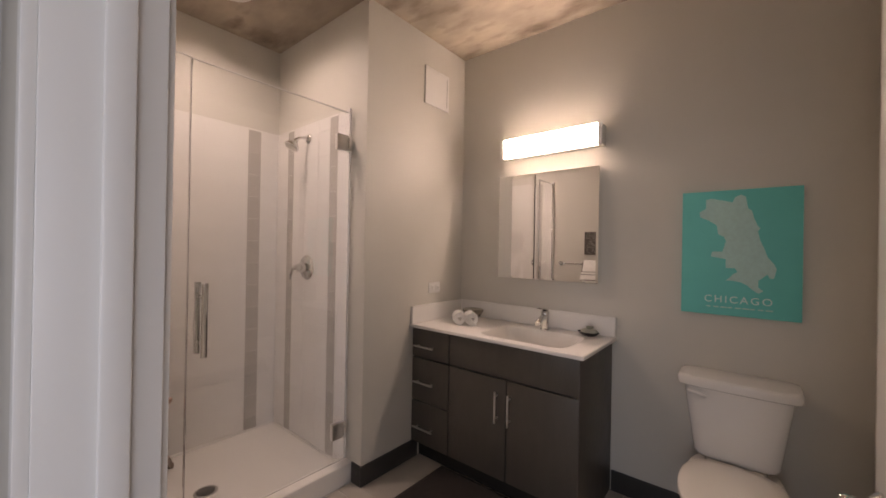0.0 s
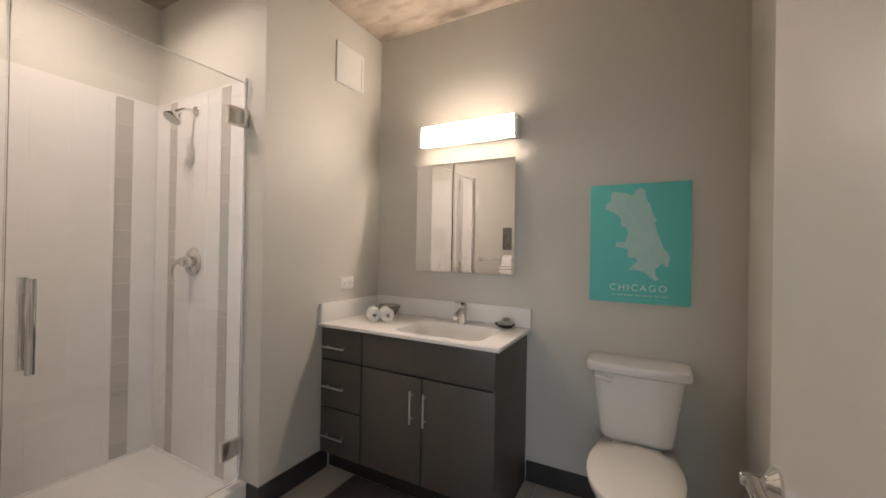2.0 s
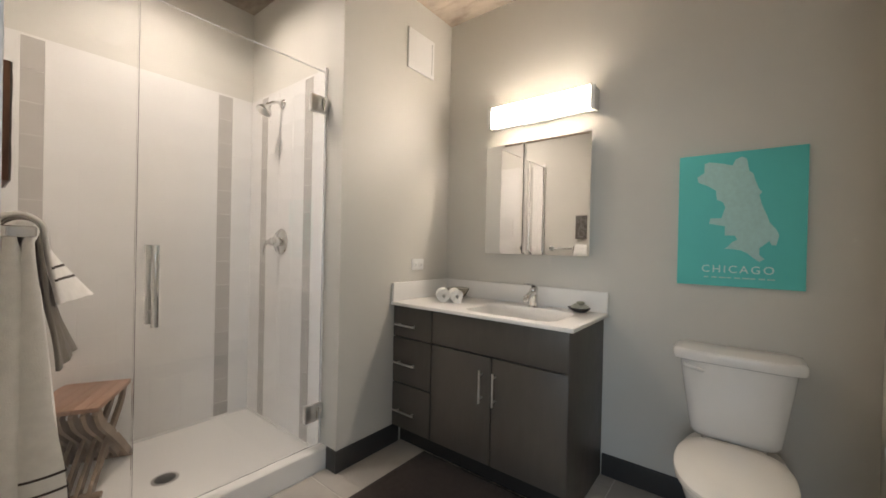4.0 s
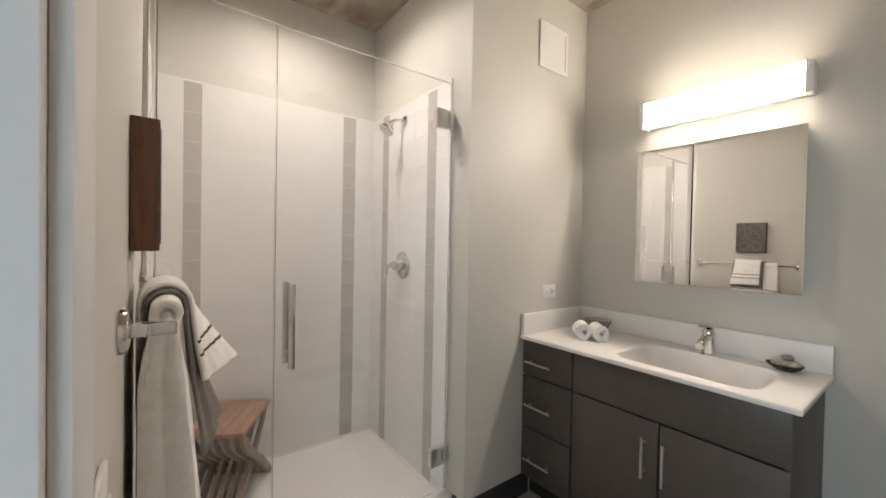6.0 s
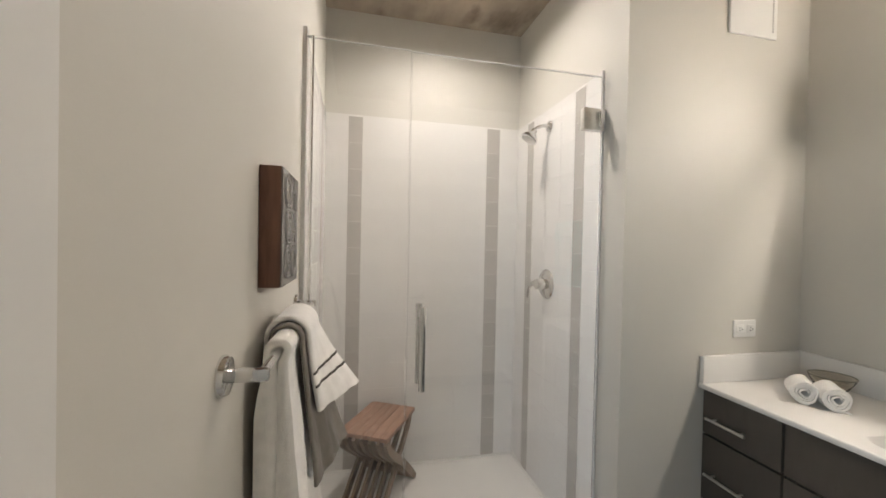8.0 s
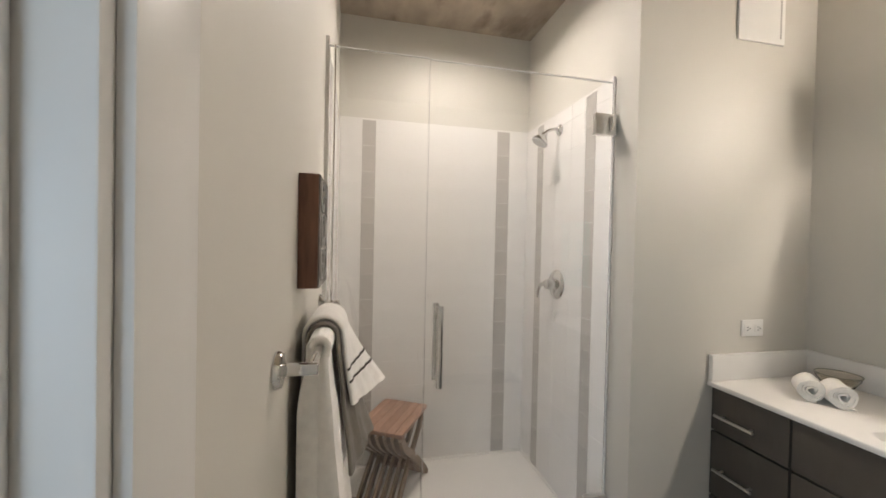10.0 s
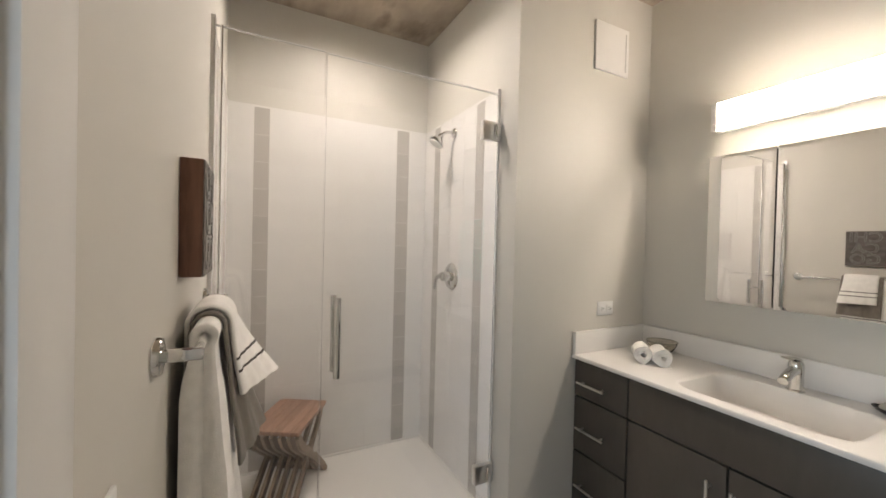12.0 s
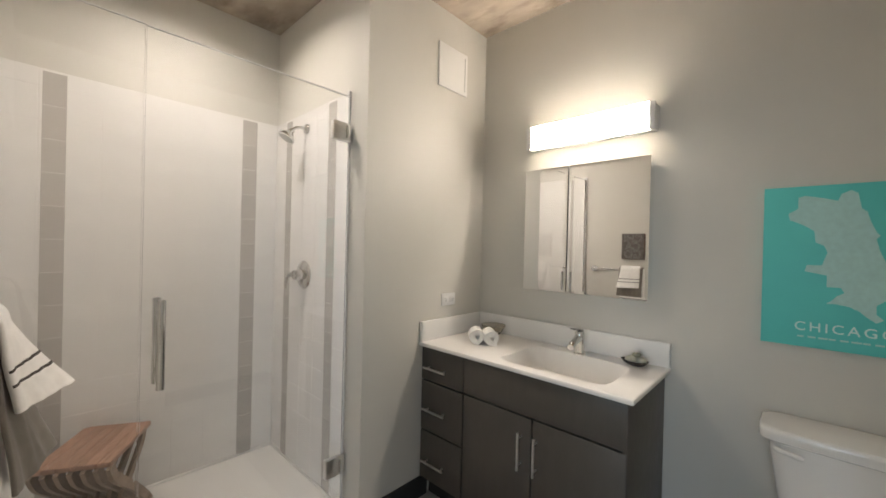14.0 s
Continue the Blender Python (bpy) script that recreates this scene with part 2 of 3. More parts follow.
# outer room that daylight comes from
structure("floor_outer", box(-5.0, XO, -3.5, 1.1, -0.12, 0), WOOD_FLOOR, "plain wooden floor of the outer room", "floor")
structure("wall_outer_north", box(-5.2, XO, 1.1, 1.126, 0, H), OUTER_PAINT, "plain pale wall of the outer room")
bm = box(-5.2, -4.6, -3.62, -3.5, 0, H)
box(-2.8, 0.12, -3.62, -3.5, 0, H, bm=bm)
box(-4.6, -2.8, -3.62, -3.5, 0, 0.75, bm=bm)
box(-4.6, -2.8, -3.62, -3.5, 2.25, H, bm=bm)
structure("wall_outer_south", bm, OUTER_PAINT, "plain pale wall with a window opening")
structure("wall_outer_east", box(XO, XO + 0.1, -3.5, YS - 0.12, 0, H), OUTER_PAINT, "plain pale wall of the outer room")
bm = box(-5.12, -5.0, -3.5, -3.1, 0, H)
box(-5.12, -5.0, -1.3, 1.1, 0, H, bm=bm)
box(-5.12, -5.0, -3.1, -1.3, 0, 0.75, bm=bm)
box(-5.12, -5.0, -3.1, -1.3, 2.25, H, bm=bm)
structure("wall_outer_west", bm, OUTER_PAINT, "plain pale wall with a window opening")

# doorway trim
trim = tagged(new("trim"), "white painted door casing and jamb", "door frame", kind="structure")


def casing(y0, y1, z0, z1, x0, x1):
    bm = box(x0, x1, y0, y1, z0, z1, 0.0012)
    part("casing", bm, TRIM, trim)


for xa, xb, rv, w in ((XL, XL + 0.010, 0.012, 0.094), (XO - 0.013, XO, 0.004, 0.075)):
    casing(DN + rv, DN + w, 0, DH + w, xa, xb)
    casing(DS - w, DS - rv, 0, DH + w, xa, xb)
    casing(DS - rv, DN + rv, DH + rv, DH + w, xa, xb)
part("jamb", box(XO, XL, DN, DN + 0.02, 0, DH, 0.002), TRIM, trim)
part("jamb", box(XO, XL, DS - 0.02, DS, 0, DH, 0.002), TRIM, trim)
part("jamb", box(XO, XL, DS - 0.02, DN + 0.02, DH, DH + 0.02, 0.002), TRIM, trim)
part("door_stop", box(XL - 0.066, XL - 0.035, DN - 0.011, DN, 0, DH, 0.003), TRIM, trim)
part("door_stop", box(XL - 0.066, XL - 0.035, DS, DS + 0.011, 0, DH, 0.003), TRIM, trim)
part("door_stop", box(XL - 0.066, XL - 0.035, DS + 0.011, DN - 0.011, DH - 0.011, DH, 0.003), TRIM, trim)

# baseboards, butted end to end
base = tagged(new("baseboard"), "charcoal rubber baseboard along the walls", "baseboard", kind="structure")
BH = 0.115


def base_run(x0, x1, y0, y1):
    part("baseboard_run", box(x0, x1, y0, y1, 0, BH, 0.003), BASEBOARD, base)


base_run(XS - 0.010, -0.46, -0.010, 0)
base_run(XS - 0.010, XS, 0, 0.078)
base_run(-0.010, 0, YS + 0.010, -1.075)
base_run(XL, -0.0, YS, YS + 0.010)
base_run(XL, XL + 0.010, DN + 0.096, 0.078)
base_run(XL, XL + 0.010, YS + 0.010, DS - 0.096)

# ---- entry door ----
door = tagged(new("door_1"), "white painted flush door standing open into the bathroom", "door", kind="structure")
part("door_leaf", box(-2.088, -1.287, -1.884, -1.846, 0.012, 2.035, 0.003), DOOR_PAINT, door)
lever = part("door_handle", lathe([(0.029, 0), (0.029, 0.004), (0.022, 0.011), (0.0135, 0.017), (0.0125, 0.019)],
             toward((-1.340, -1.846, 0.925), (0, 1, 0))), CHROME, door, "polished lever handle")
part("neck", lathe([(0.0108, 0.017), (0.0108, 0.046), (0.009, 0.0485)], toward((-1.340, -1.846, 0.925), (0, 1, 0)), 24), CHROME, lever)
pts = curve_points([(-1.334, -1.811, 0.925), (-1.360, -1.811, 0.925), (-1.405, -1.812, 0.924), (-1.448, -1.816, 0.923)], 12)
bm = ring_loft([[(p.x, p.y + 0.0105 * math.copysign(abs(math.cos(a)) ** 0.5, math.cos(a)), p.z + (0.0105 - 0.003 * i / 12) * math.copysign(abs(math.sin(a)) ** 0.5, math.sin(a))) for a in (2 * math.pi * k / 14 for k in range(14))] for i, p in enumerate(pts)])
part("lever", bm, CHROME, lever)
part("door_handle", lathe([(0.031, 0), (0.031, 0.004), (0.026, 0.012), (0.012, 0.020), (0.012, 0.05)], toward((-1.340, -1.884, 0.925), (0, -1, 0))), STEEL, door, "satin steel lever handle")
for z in (0.25, 1.05, 1.82):
    part("hinge", lathe([(0.007, 0), (0.007, 0.09)], Matrix.Translation((-2.093, -1.839, z)), 12), STEEL, door)

# ---- shower ----
pan = thing("shower_pan", "white acrylic shower pan with a low front curb", "shower base")
YC = 0.080         # front of the curb
bm = bmesh.new()
nx, ny = 24, 20
grid = []
for j in range(ny + 1):
    row = []
    for i in range(nx + 1):
        x, y = XL + 0.004 + i / nx * (XS - XL - 0.008), 0.185 + j / ny * (YB - 0.190)
        d = math.hypot((x + 1.515), (y - 0.51))
        row.append(bm.verts.new((x, y, 0.050 + 0.012 * min(1, d / 0.6))))
    grid.append(row)
for j in range(ny):
    for i in range(nx):
        bm.faces.new((grid[j][i], grid[j][i + 1], grid[j + 1][i + 1], grid[j + 1][i]))
part("pan_floor", bm, ACRYLIC, pan)
prof = [(YC, 0.0), (YC, 0.098), (YC + 0.004, 0.108), (YC + 0.014, 0.113), (YC + 0.075, 0.113), (YC + 0.090, 0.108), (YC + 0.098, 0.095), (YC + 0.115, 0.058), (YC + 0.115, 0.0)]
part("curb", ring_loft([[(x, y, z) for y, z in prof] for x in (XL + 0.002, XS - 0.002)]), ACRYLIC, pan)
for x0, x1, y0, y1 in ((XL + 0.001, XL + 0.014, YC + 0.116, YB - 0.014), (XS - 0.014, XS - 0.001, YC + 0.116, YB - 0.014), (XL + 0.001, XS - 0.001, YB - 0.014, YB - 0.001)):
    part("upstand", box(x0, x1, y0, y1, 0.0, 0.072, 0.004), ACRYLIC, pan)
drain = thing("shower_drain", "round chrome slotted drain in the shower pan", "drain")
part("drain_cover", lathe([(0.056, 0), (0.056, 0.003), (0.050, 0.005), (0.046, 0.004), (0.010, 0.004)], Matrix.Translation((-1.515, 0.51, 0.0505)), 36), CHROME, drain)
for k in range(-3, 4):
    half = math.sqrt(0.042 ** 2 - (k * 0.0115) ** 2)
    part("slot", box(-1.515 - half, -1.515 + half, 0.51 + k * 0.0115 - 0.0026, 0.51 + k * 0.0115 + 0.0026, 0.0535, 0.0556), DARK_SLOT, drain)

# shower fittings
sh = thing("wall_shower", "chrome shower head on a bent wall arm", "shower head")
wall_x = XS - 0.009
part("flange", lathe([(0.030, 0), (0.030, 0.003), (0.024, 0.010), (0.012, 0.013)], toward((wall_x, 0.588, 2.045), (-1, 0, 0))), CHROME, sh)
part("arm", tube(curve_points([(wall_x, 0.588, 2.045), (-0.955, 0.590, 2.047), (-0.992, 0.594, 2.032), (-1.012, 0.596, 2.006)], 16), 0.009), CHROME, sh)
part("head", lathe([(0.009, -0.020), (0.016, -0.014), (0.017, 0.0), (0.020, 0.006), (0.036, 0.022), (0.045, 0.036), (0.046, 0.044), (0.042, 0.047)],
     toward((-1.010, 0.596, 2.010), (-0.52, 0.02, -0.85)), 36), CHROME, sh)
part("spray_face", lathe([(0.041, 0), (0.041, 0.003), (0.030, 0.004)], toward(Vector((-1.010, 0.596, 2.010)) + Vector((-0.52, 0.02, -0.85)) * 0.0465, (-0.52, 0.02, -0.85)), 36), STEEL, sh, "grey spray face")
valve = thing("shower_valve", "chrome round shower valve with a curved lever", "shower valve")
part("escutcheon", lathe([(0.080, 0), (0.080, 0.002), (0.074, 0.008), (0.050, 0.013), (0.034, 0.015)], toward((wall_x, 0.585, 1.203), (-1, 0, 0)), 40), CHROME, valve)
part("body", lathe([(0.031, 0.012), (0.030, 0.045), (0.026, 0.062), (0.012, 0.066)], toward((wall_x, 0.585, 1.203), (-1, 0, 0)), 28), CHROME, valve)
part("lever", tube(curve_points([(-0.962, 0.585, 1.206), (-0.972, 0.625, 1.204), (-0.978, 0.662, 1.184), (-0.980, 0.676, 1.140), (-0.978, 0.676, 1.118)], 16),
     [0.015 - 0.0005 * i for i in range(17)]), CHROME, valve)

# glass screen
YG = 0.128
screen = thing("shower_screen", "clear frameless glass shower screen with fixed panel and door", "shower screen")
XJ = -1.727
gl = part("fixed_panel", box(XL + 0.012, XJ - 0.002, YG - 0.005, YG + 0.005, 0.116, 2.114, 0.0012, 1), GLASS, screen, smooth=False)
gl.visible_shadow = False
gd = part("glass_door", box(XJ + 0.002, XS - 0.022, YG - 0.005, YG + 0.005, 0.124, 2.110, 0.0012, 1), GLASS, screen, "frameless glass door", smooth=False)
gd.visible_shadow = False
# pale strips added along the glass tops, the bright edge highlight put into colour
for x0, x1, z in ((XL + 0.013, XJ - 0.003, 2.114), (XJ + 0.003, XS - 0.023, 2.110)):
    part("polished_edge", box(x0, x1, YG - 0.0046, YG + 0.0046, z + 0.0002, z + 0.0042), LAMP_EDGE, screen, smooth=False)
part("wall_channel", box(XL + 0.0005, XL + 0.013, YG - 0.011, YG + 0.011, 0.115, 2.146, 0.0015), STEEL, screen)
part("channel_lip", box(XL + 0.028, XL + 0.036, YG - 0.009, YG + 0.009, 0.116, 2.119, 0.002), CHROME, screen, "polished vertical edge strip")
part("door_seal", box(XS - 0.0215, XS - 0.0135, YG - 0.004, YG + 0.004, 0.124, 2.112, 0.001), LAMP_EDGE, screen, "clear seal strip")
for z in (1.932, 0.300):
    h = part("hinge", box(-1.020, -0.956, YG - 0.016, YG + 0.016, z - 0.045, z + 0.045, 0.003), STEEL, screen)
    part("hinge_wall_plate", box(-0.9555, XS - 0.010, YG - 0.013, YG + 0.013, z - 0.045, z + 0.045, 0.003), STEEL, h)
    part("hinge_knuckle", tube([(-0.950, YG - 0.020, z - 0.030), (-0.950, YG - 0.020, z + 0.030)], 0.006), CHROME, h)
for s in (-1, 1):
    hp = part("pull_handle", tube([(-1.676, YG + s * 0.045, 0.868), (-1.676, YG + s * 0.045, 1.176)], 0.0125, 20), CHROME, screen)
    for z in (0.92, 1.115):
        part("standoff", tube([(-1.676, YG + s * 0.005, z), (-1.676, YG + s * 0.040, z)], 0.008), CHROME, hp)

# flush ceiling light over the shower
dl = thing("ceiling_light", "round white surface-mounted ceiling light over the shower", "ceiling light")
at = Matrix.Translation((-1.47, 0.45, H))
part("rim", lathe([(0.128, -0.0005), (0.128, -0.052), (0.122, -0.058), (0.102, -0.058), (0.094, -0.052), (0.094, -0.0005)], at, 40, False), WHITE_PLASTIC, dl)
part("lens", lathe([(0.092, -0.004), (0.092, -0.020), (0.080, -0.022), (0.010, -0.023)], at, 36), SHOWER_LIT, dl, "glowing round lens")

# folding stool standing in the shower
ST = Matrix.Translation((-1.755, 0.545, 0.058)) @ Matrix.Rotation(math.atan2(0.36, 0.20), 4, "Z")
SL, SW, SH = 0.385, 0.270, 0.405


def stool():
    root = thing("folding_stool", "slatted teak folding stool with crossed curved legs", "stool")
    n = 6
    for i in range(n):
        v0, v1 = i * SW / n + 0.0005, (i + 1) * SW / n - 0.0005
        part("seat_slat", box(0, SL, v0, v1, SH - 0.022, SH, 0.003), TEAK, root)
    for k in range(13):
        v = 0.006 + k * (SW - 0.012) / 12
        if k % 2 == 0:
            line = [(0.010, SH - 0.022), (0.046, SH - 0.085), (0.120, 0.255), (0.205, 0.185), (0.292, 0.105), (0.368, 0.030), (0.378, 0.012)]
        else:
            line = [(SL - 0.010, SH - 0.022), (SL - 0.040, SH - 0.085), (0.275, 0.255), (0.190, 0.185), (0.100, 0.105), (0.024, 0.030), (0.012, 0.012)]
        pts = curve_points([(u, v, z) for u, z in line], 18)
        rings = []
        for i, p in enumerate(pts):
            d = (pts[min(i + 1, 18)] - pts[max(i - 1, 0)]).normalized()
            nrm = Vector((-d.z, 0, d.x)) * 0.020
            rings.append([p + nrm + Vector((0, -0.0080, 0)), p + nrm + Vector((0, 0.0080, 0)), p - nrm + Vector((0, 0.0080, 0)), p - nrm + Vector((0, -0.0080, 0))])
        part("leg", ring_loft(rings), TEAK_LEG, root, smooth=False)
    for u in (0.012, 0.376):
        part("foot_rail", tube([(u, -0.012, 0.016), (u, SW + 0.012, 0.016)], 0.015, 16), TEAK_LEG, root)
    part("pivot_rod", tube([(0.202, -0.004, 0.208), (0.202, SW + 0.004, 0.208)], 0.006, 12), STEEL, root)
    root.matrix_world = ST
    return root


stool()

# ---- vanity ----
van = thing("vanity_cabinet", "charcoal bathroom vanity with three drawers and two doors", "cabinet")
VX, VY = -0.515, -1.070
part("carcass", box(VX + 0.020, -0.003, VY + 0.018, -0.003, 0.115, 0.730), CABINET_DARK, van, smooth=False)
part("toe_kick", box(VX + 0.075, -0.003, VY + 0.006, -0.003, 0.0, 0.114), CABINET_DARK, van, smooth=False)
part("end_panel", box(VX + 0.003, -0.002, VY, VY + 0.017, 0.0, 0.844, 0.0015), CABINET, van)


def front(name, y0, y1, z0, z1):
    return part(name, box(VX, VX + 0.019, y0, y1, z0, z1, 0.0018), CABINET, van)


def pull(owner, a, b):
    a, b = Vector(a), Vector(b)
    h = part("handle", tube([a, b], 0.0055, 12), STEEL, owner, "slim brushed steel bar handle")
    for f in (0.14, 0.86):
        p = a.lerp(b, f)
        part("post", tube([p, (VX, p.y, p.z)], 0.004, 10), STEEL, h)


for z0, z1, zp in ((0.659, 0.838, 0.731), (0.386, 0.651, 0.507), (0.120, 0.378, 0.226)):
    f = front("drawer_front", -0.298, -0.004, z0, z1)
    pull(f, (VX - 0.028, -0.196, zp), (VX - 0.028, -0.040, zp))
front("false_front", -1.068, -0.306, 0.659, 0.838)
d1 = front("cabinet_door", -0.684, -0.306, 0.120, 0.651)
d2 = front("cabinet_door", -1.068, -0.692, 0.120, 0.651)
pull(d1, (VX - 0.028, -0.636, 0.425), (VX - 0.028, -0.636, 0.587))
pull(d2, (VX - 0.028, -0.712, 0.425), (VX - 0.028, -0.712, 0.587))

top = thing("countertop", "white cultured marble countertop with moulded basin and backsplash", "countertop")
CX, CY, CZ = -0.537, -1.092, 0.861
bm = bmesh.new()
nx, ny = 64, 104
grid = []
for j in range(ny + 1):
    row = []
    for i in range(nx + 1):
        x, y = CX + i / nx * (-0.003 - CX), CY + j / ny * (-0.003 - CY)
        r = (abs((x + 0.300) / 0.178) ** 6 + abs((y + 0.716) / 0.258) ** 6) ** (1 / 6)
        f = max(0.0, min(1.0, (1.0 - r) / 0.17))
        f = f * f * (3 - 2 * f)
        row.append(bm.verts.new((x, y, CZ - 0.105 * f - 0.010 * max(0, 1 - r) * (1 - abs(x + 0.30)))))
    grid.append(row)
for j in range(ny):
    for i in range(nx):
        bm.faces.new((grid[j][i], grid[j][i + 1], grid[j + 1][i + 1], grid[j + 1][i]))
edge = [grid[0][i] for i in range(nx + 1)] + [grid[j][nx] for j in range(1, ny + 1)] + [grid[ny][i] for i in range(nx - 1, -1, -1)] + [grid[j][0] for j in range(ny - 1, 0, -1)]
prev = edge
for out, dz in ((0.002, -0.0015), (0.003, -0.005), (0.003, -0.015), (0.001, -0.019)):
    ring = []
    for v in edge:
        ox = -out if abs(v.co.x - CX) < 1e-6 else 0
        oy = -out if abs(v.co.y - CY) < 1e-6 else 0
        ring.append(bm.verts.new((v.co.x + ox, v.co.y + oy, CZ + dz)))
    for k in range(len(edge)):
        bm.faces.new((prev[k], prev[(k + 1) % len(edge)], ring[(k + 1) % len(edge)], ring[k]))
    prev = ring
part("slab", bm, COUNTER, top)
part("backsplash", box(-0.022, -0.002, CY, -0.002, CZ, 0.972, 0.004, 3), COUNTER, top)
part("side_splash", box(CX, -0.0225, -0.022, -0.002, CZ, 0.972, 0.004, 3), COUNTER, top)
part("sink_drain", lathe([(0.022, 0), (0.022, 0.003), (0.012, 0.004)], Matrix.Translation((-0.29, -0.705, CZ - 0.1135)), 24), CHROME, top)

fa = thing("faucet", "chrome single-lever basin faucet on the countertop", "faucet")
fx, fy = -0.095, -0.708
part("base", lathe([(0.029, 0), (0.029, 0.005), (0.025, 0.009), (0.0235, 0.060), (0.025, 0.090), (0.0245, 0.104), (0.019, 0.114), (0.008, 0.118)], Matrix.Translation((fx, fy, CZ)), 28), CHROME, fa)
bm = ring_loft([[(p.x, p.y + w * math.cos(a), p.z + h * math.sin(a)) for a in (2 * math.pi * k / 16 for k in range(16))]
                for p, w, h in zip(curve_points([(fx - 0.004, fy, CZ + 0.082), (fx - 0.045, fy, CZ + 0.074), (fx - 0.086, fy, CZ + 0.060), (fx - 0.104, fy, CZ + 0.050)], 12),
                                   [0.0205 - 0.0003 * i for i in range(13)], [0.019 - 0.0005 * i for i in range(13)])])
part("spout", bm, CHROME, fa)
bm = ring_loft([[(p.x, p.y + w * math.cos(a), p.z + h * math.sin(a)) for a in (2 * math.pi * k / 14 for k in range(14))]
                for p, w, h in zip(curve_points([(fx + 0.020, fy, CZ + 0.116), (fx - 0.010, fy, CZ + 0.124), (fx - 0.045, fy, CZ + 0.131), (fx - 0.074, fy, CZ + 0.134)], 10),
                                   [0.014 + 0.0006 * i for i in range(11)], [0.0085 - 0.0004 * i for i in range(11)])])
part("lever", bm, CHROME, fa)


def rolled_towel(x, y, turn, length, tail_length):
    t = thing("rolled_towel", "small white terry washcloth rolled up on the countertop", "towel", "rolled washcloths")
    bm = bmesh.new()
    n, tail = 90, 6
    prev = None
    for i in range(n + 1 + tail):
        a = min(i, n) / n * 2 * math.pi * 3.75
        r = 0.006 + 0.0300 * (min(i, n) / n) ** 0.9
        slip = max(0, i - n) * tail_length / tail
        ring = []
        for k, (dr, u) in enumerate(((0, 0), (0, 0.5), (0, 1), (0.0062, 1), (0.0062, 0.5), (0.0062, 0))):
            wob = 0.0016 * math.sin(3 * a + 5 * u + turn)
            ring.append(bm.verts.new(((r + dr + wob) * math.cos(a) + slip, u * length + 0.003 * math.sin(a * 1.7), (r + dr + wob) * math.sin(a))))
        if prev:
            for k in range(6):
                bm.faces.new((prev[k], prev[(k + 1) % 6], ring[(k + 1) % 6], ring[k]))
        prev = ring
    part("roll", bm, TERRY_WHITE, t)
    t.matrix_world = Matrix.Translation((x, y, CZ + 0.0425)) @ Matrix.Rotation(turn, 4, "Z")
    return t


rolled_towel(-0.352, -0.255, radians(-47), 0.105, 0.012)
rolled_towel(-0.315, -0.327, radians(-42), 0.105, 0.034)

bowl = thing("glass_bowl", "small smoky glass bowl with dark rim", "bowl")
part("bowl_body", lathe([(0.030, 0), (0.034, 0.002), (0.050, 0.020), (0.066, 0.048), (0.071, 0.062), (0.068, 0.062), (0.060, 0.044), (0.044, 0.016), (0.020, 0.006)], Matrix.Translation((-0.096, -0.177, CZ)), 40), BOWL_GLASS, bowl)
rim = [(-0.096 + 0.0695 * math.cos(a), -0.177 + 0.0695 * math.sin(a), CZ + 0.062) for a in (2 * math.pi * k / 48 for k in range(49))]
part("rim", tube(rim, 0.0017, 8), SOAP, bowl, "dark rim")

dish = thing("soap_dish", "dark leaf-shaped dish holding grey-green stones", "dish")
rings = []
for r, z in ((0.02, 0.0), (0.55, 0.001), (0.86, 0.012), (1.0, 0.022), (0.97, 0.0235), (0.80, 0.014), (0.5, 0.006), (0.02, 0.005)):
    rings.append([(-0.088 + r * 0.040 * math.sin(a), -0.972 + r * 0.060 * math.cos(a) * (1 + 0.12 * math.cos(a)), CZ + z + (0.003 * r * r * math.cos(a) ** 2)) for a in (2 * math.pi * k / 32 for k in range(32))])
part("leaf_dish", ring_loft(rings), DISH, dish)


def pebble(name, x, y, z, sx, sy, sz, turn, mat, label):
    bm = bmesh.new()
    bmesh.ops.create_icosphere(bm, subdivisions=3, radius=1)
    for v in bm.verts:
        k = 1 + 0.13 * noise.noise(v.co * 1.3 + Vector((x * 40, y * 40, 0)))
        v.co = Vector((v.co.x * sx, v.co.y * sy, v.co.z * sz)) * k
    bm.transform(Matrix.Translation((x, y, z)) @ Matrix.Rotation(turn, 4, "Z"))
    return tagged(mesh_object(name, bm, mat, True), label, "stone", "stones in the dish")


pebble("stone", -0.092, -0.955, CZ + 0.027, 0.024, 0.030, 0.018, 0.4, STONE, "grey-green smooth stone in the dark dish")
pebble("stone", -0.084, -0.992, CZ + 0.026, 0.021, 0.025, 0.016, -0.5, STONE, "grey-green smooth stone in the dark dish")
pebble("stone", -0.088, -0.973, CZ + 0.050, 0.017, 0.024, 0.010, 0.9, SOAP, "small grey-green stone on top of two others")

# ---- mirror cabinet and lamp ----
mc = thing("mirror_cabinet", "frameless medicine cabinet with two mirrored doors", "mirror cabinet")
MX, MZ0, MZ1 = -0.084, 1.160, 1.822
part("body", box(MX + 0.022, -0.001, -1.006, -0.372, MZ0 + 0.004, MZ1 - 0.004, 0.001), MIRROR, mc, "mirrored cabinet side")


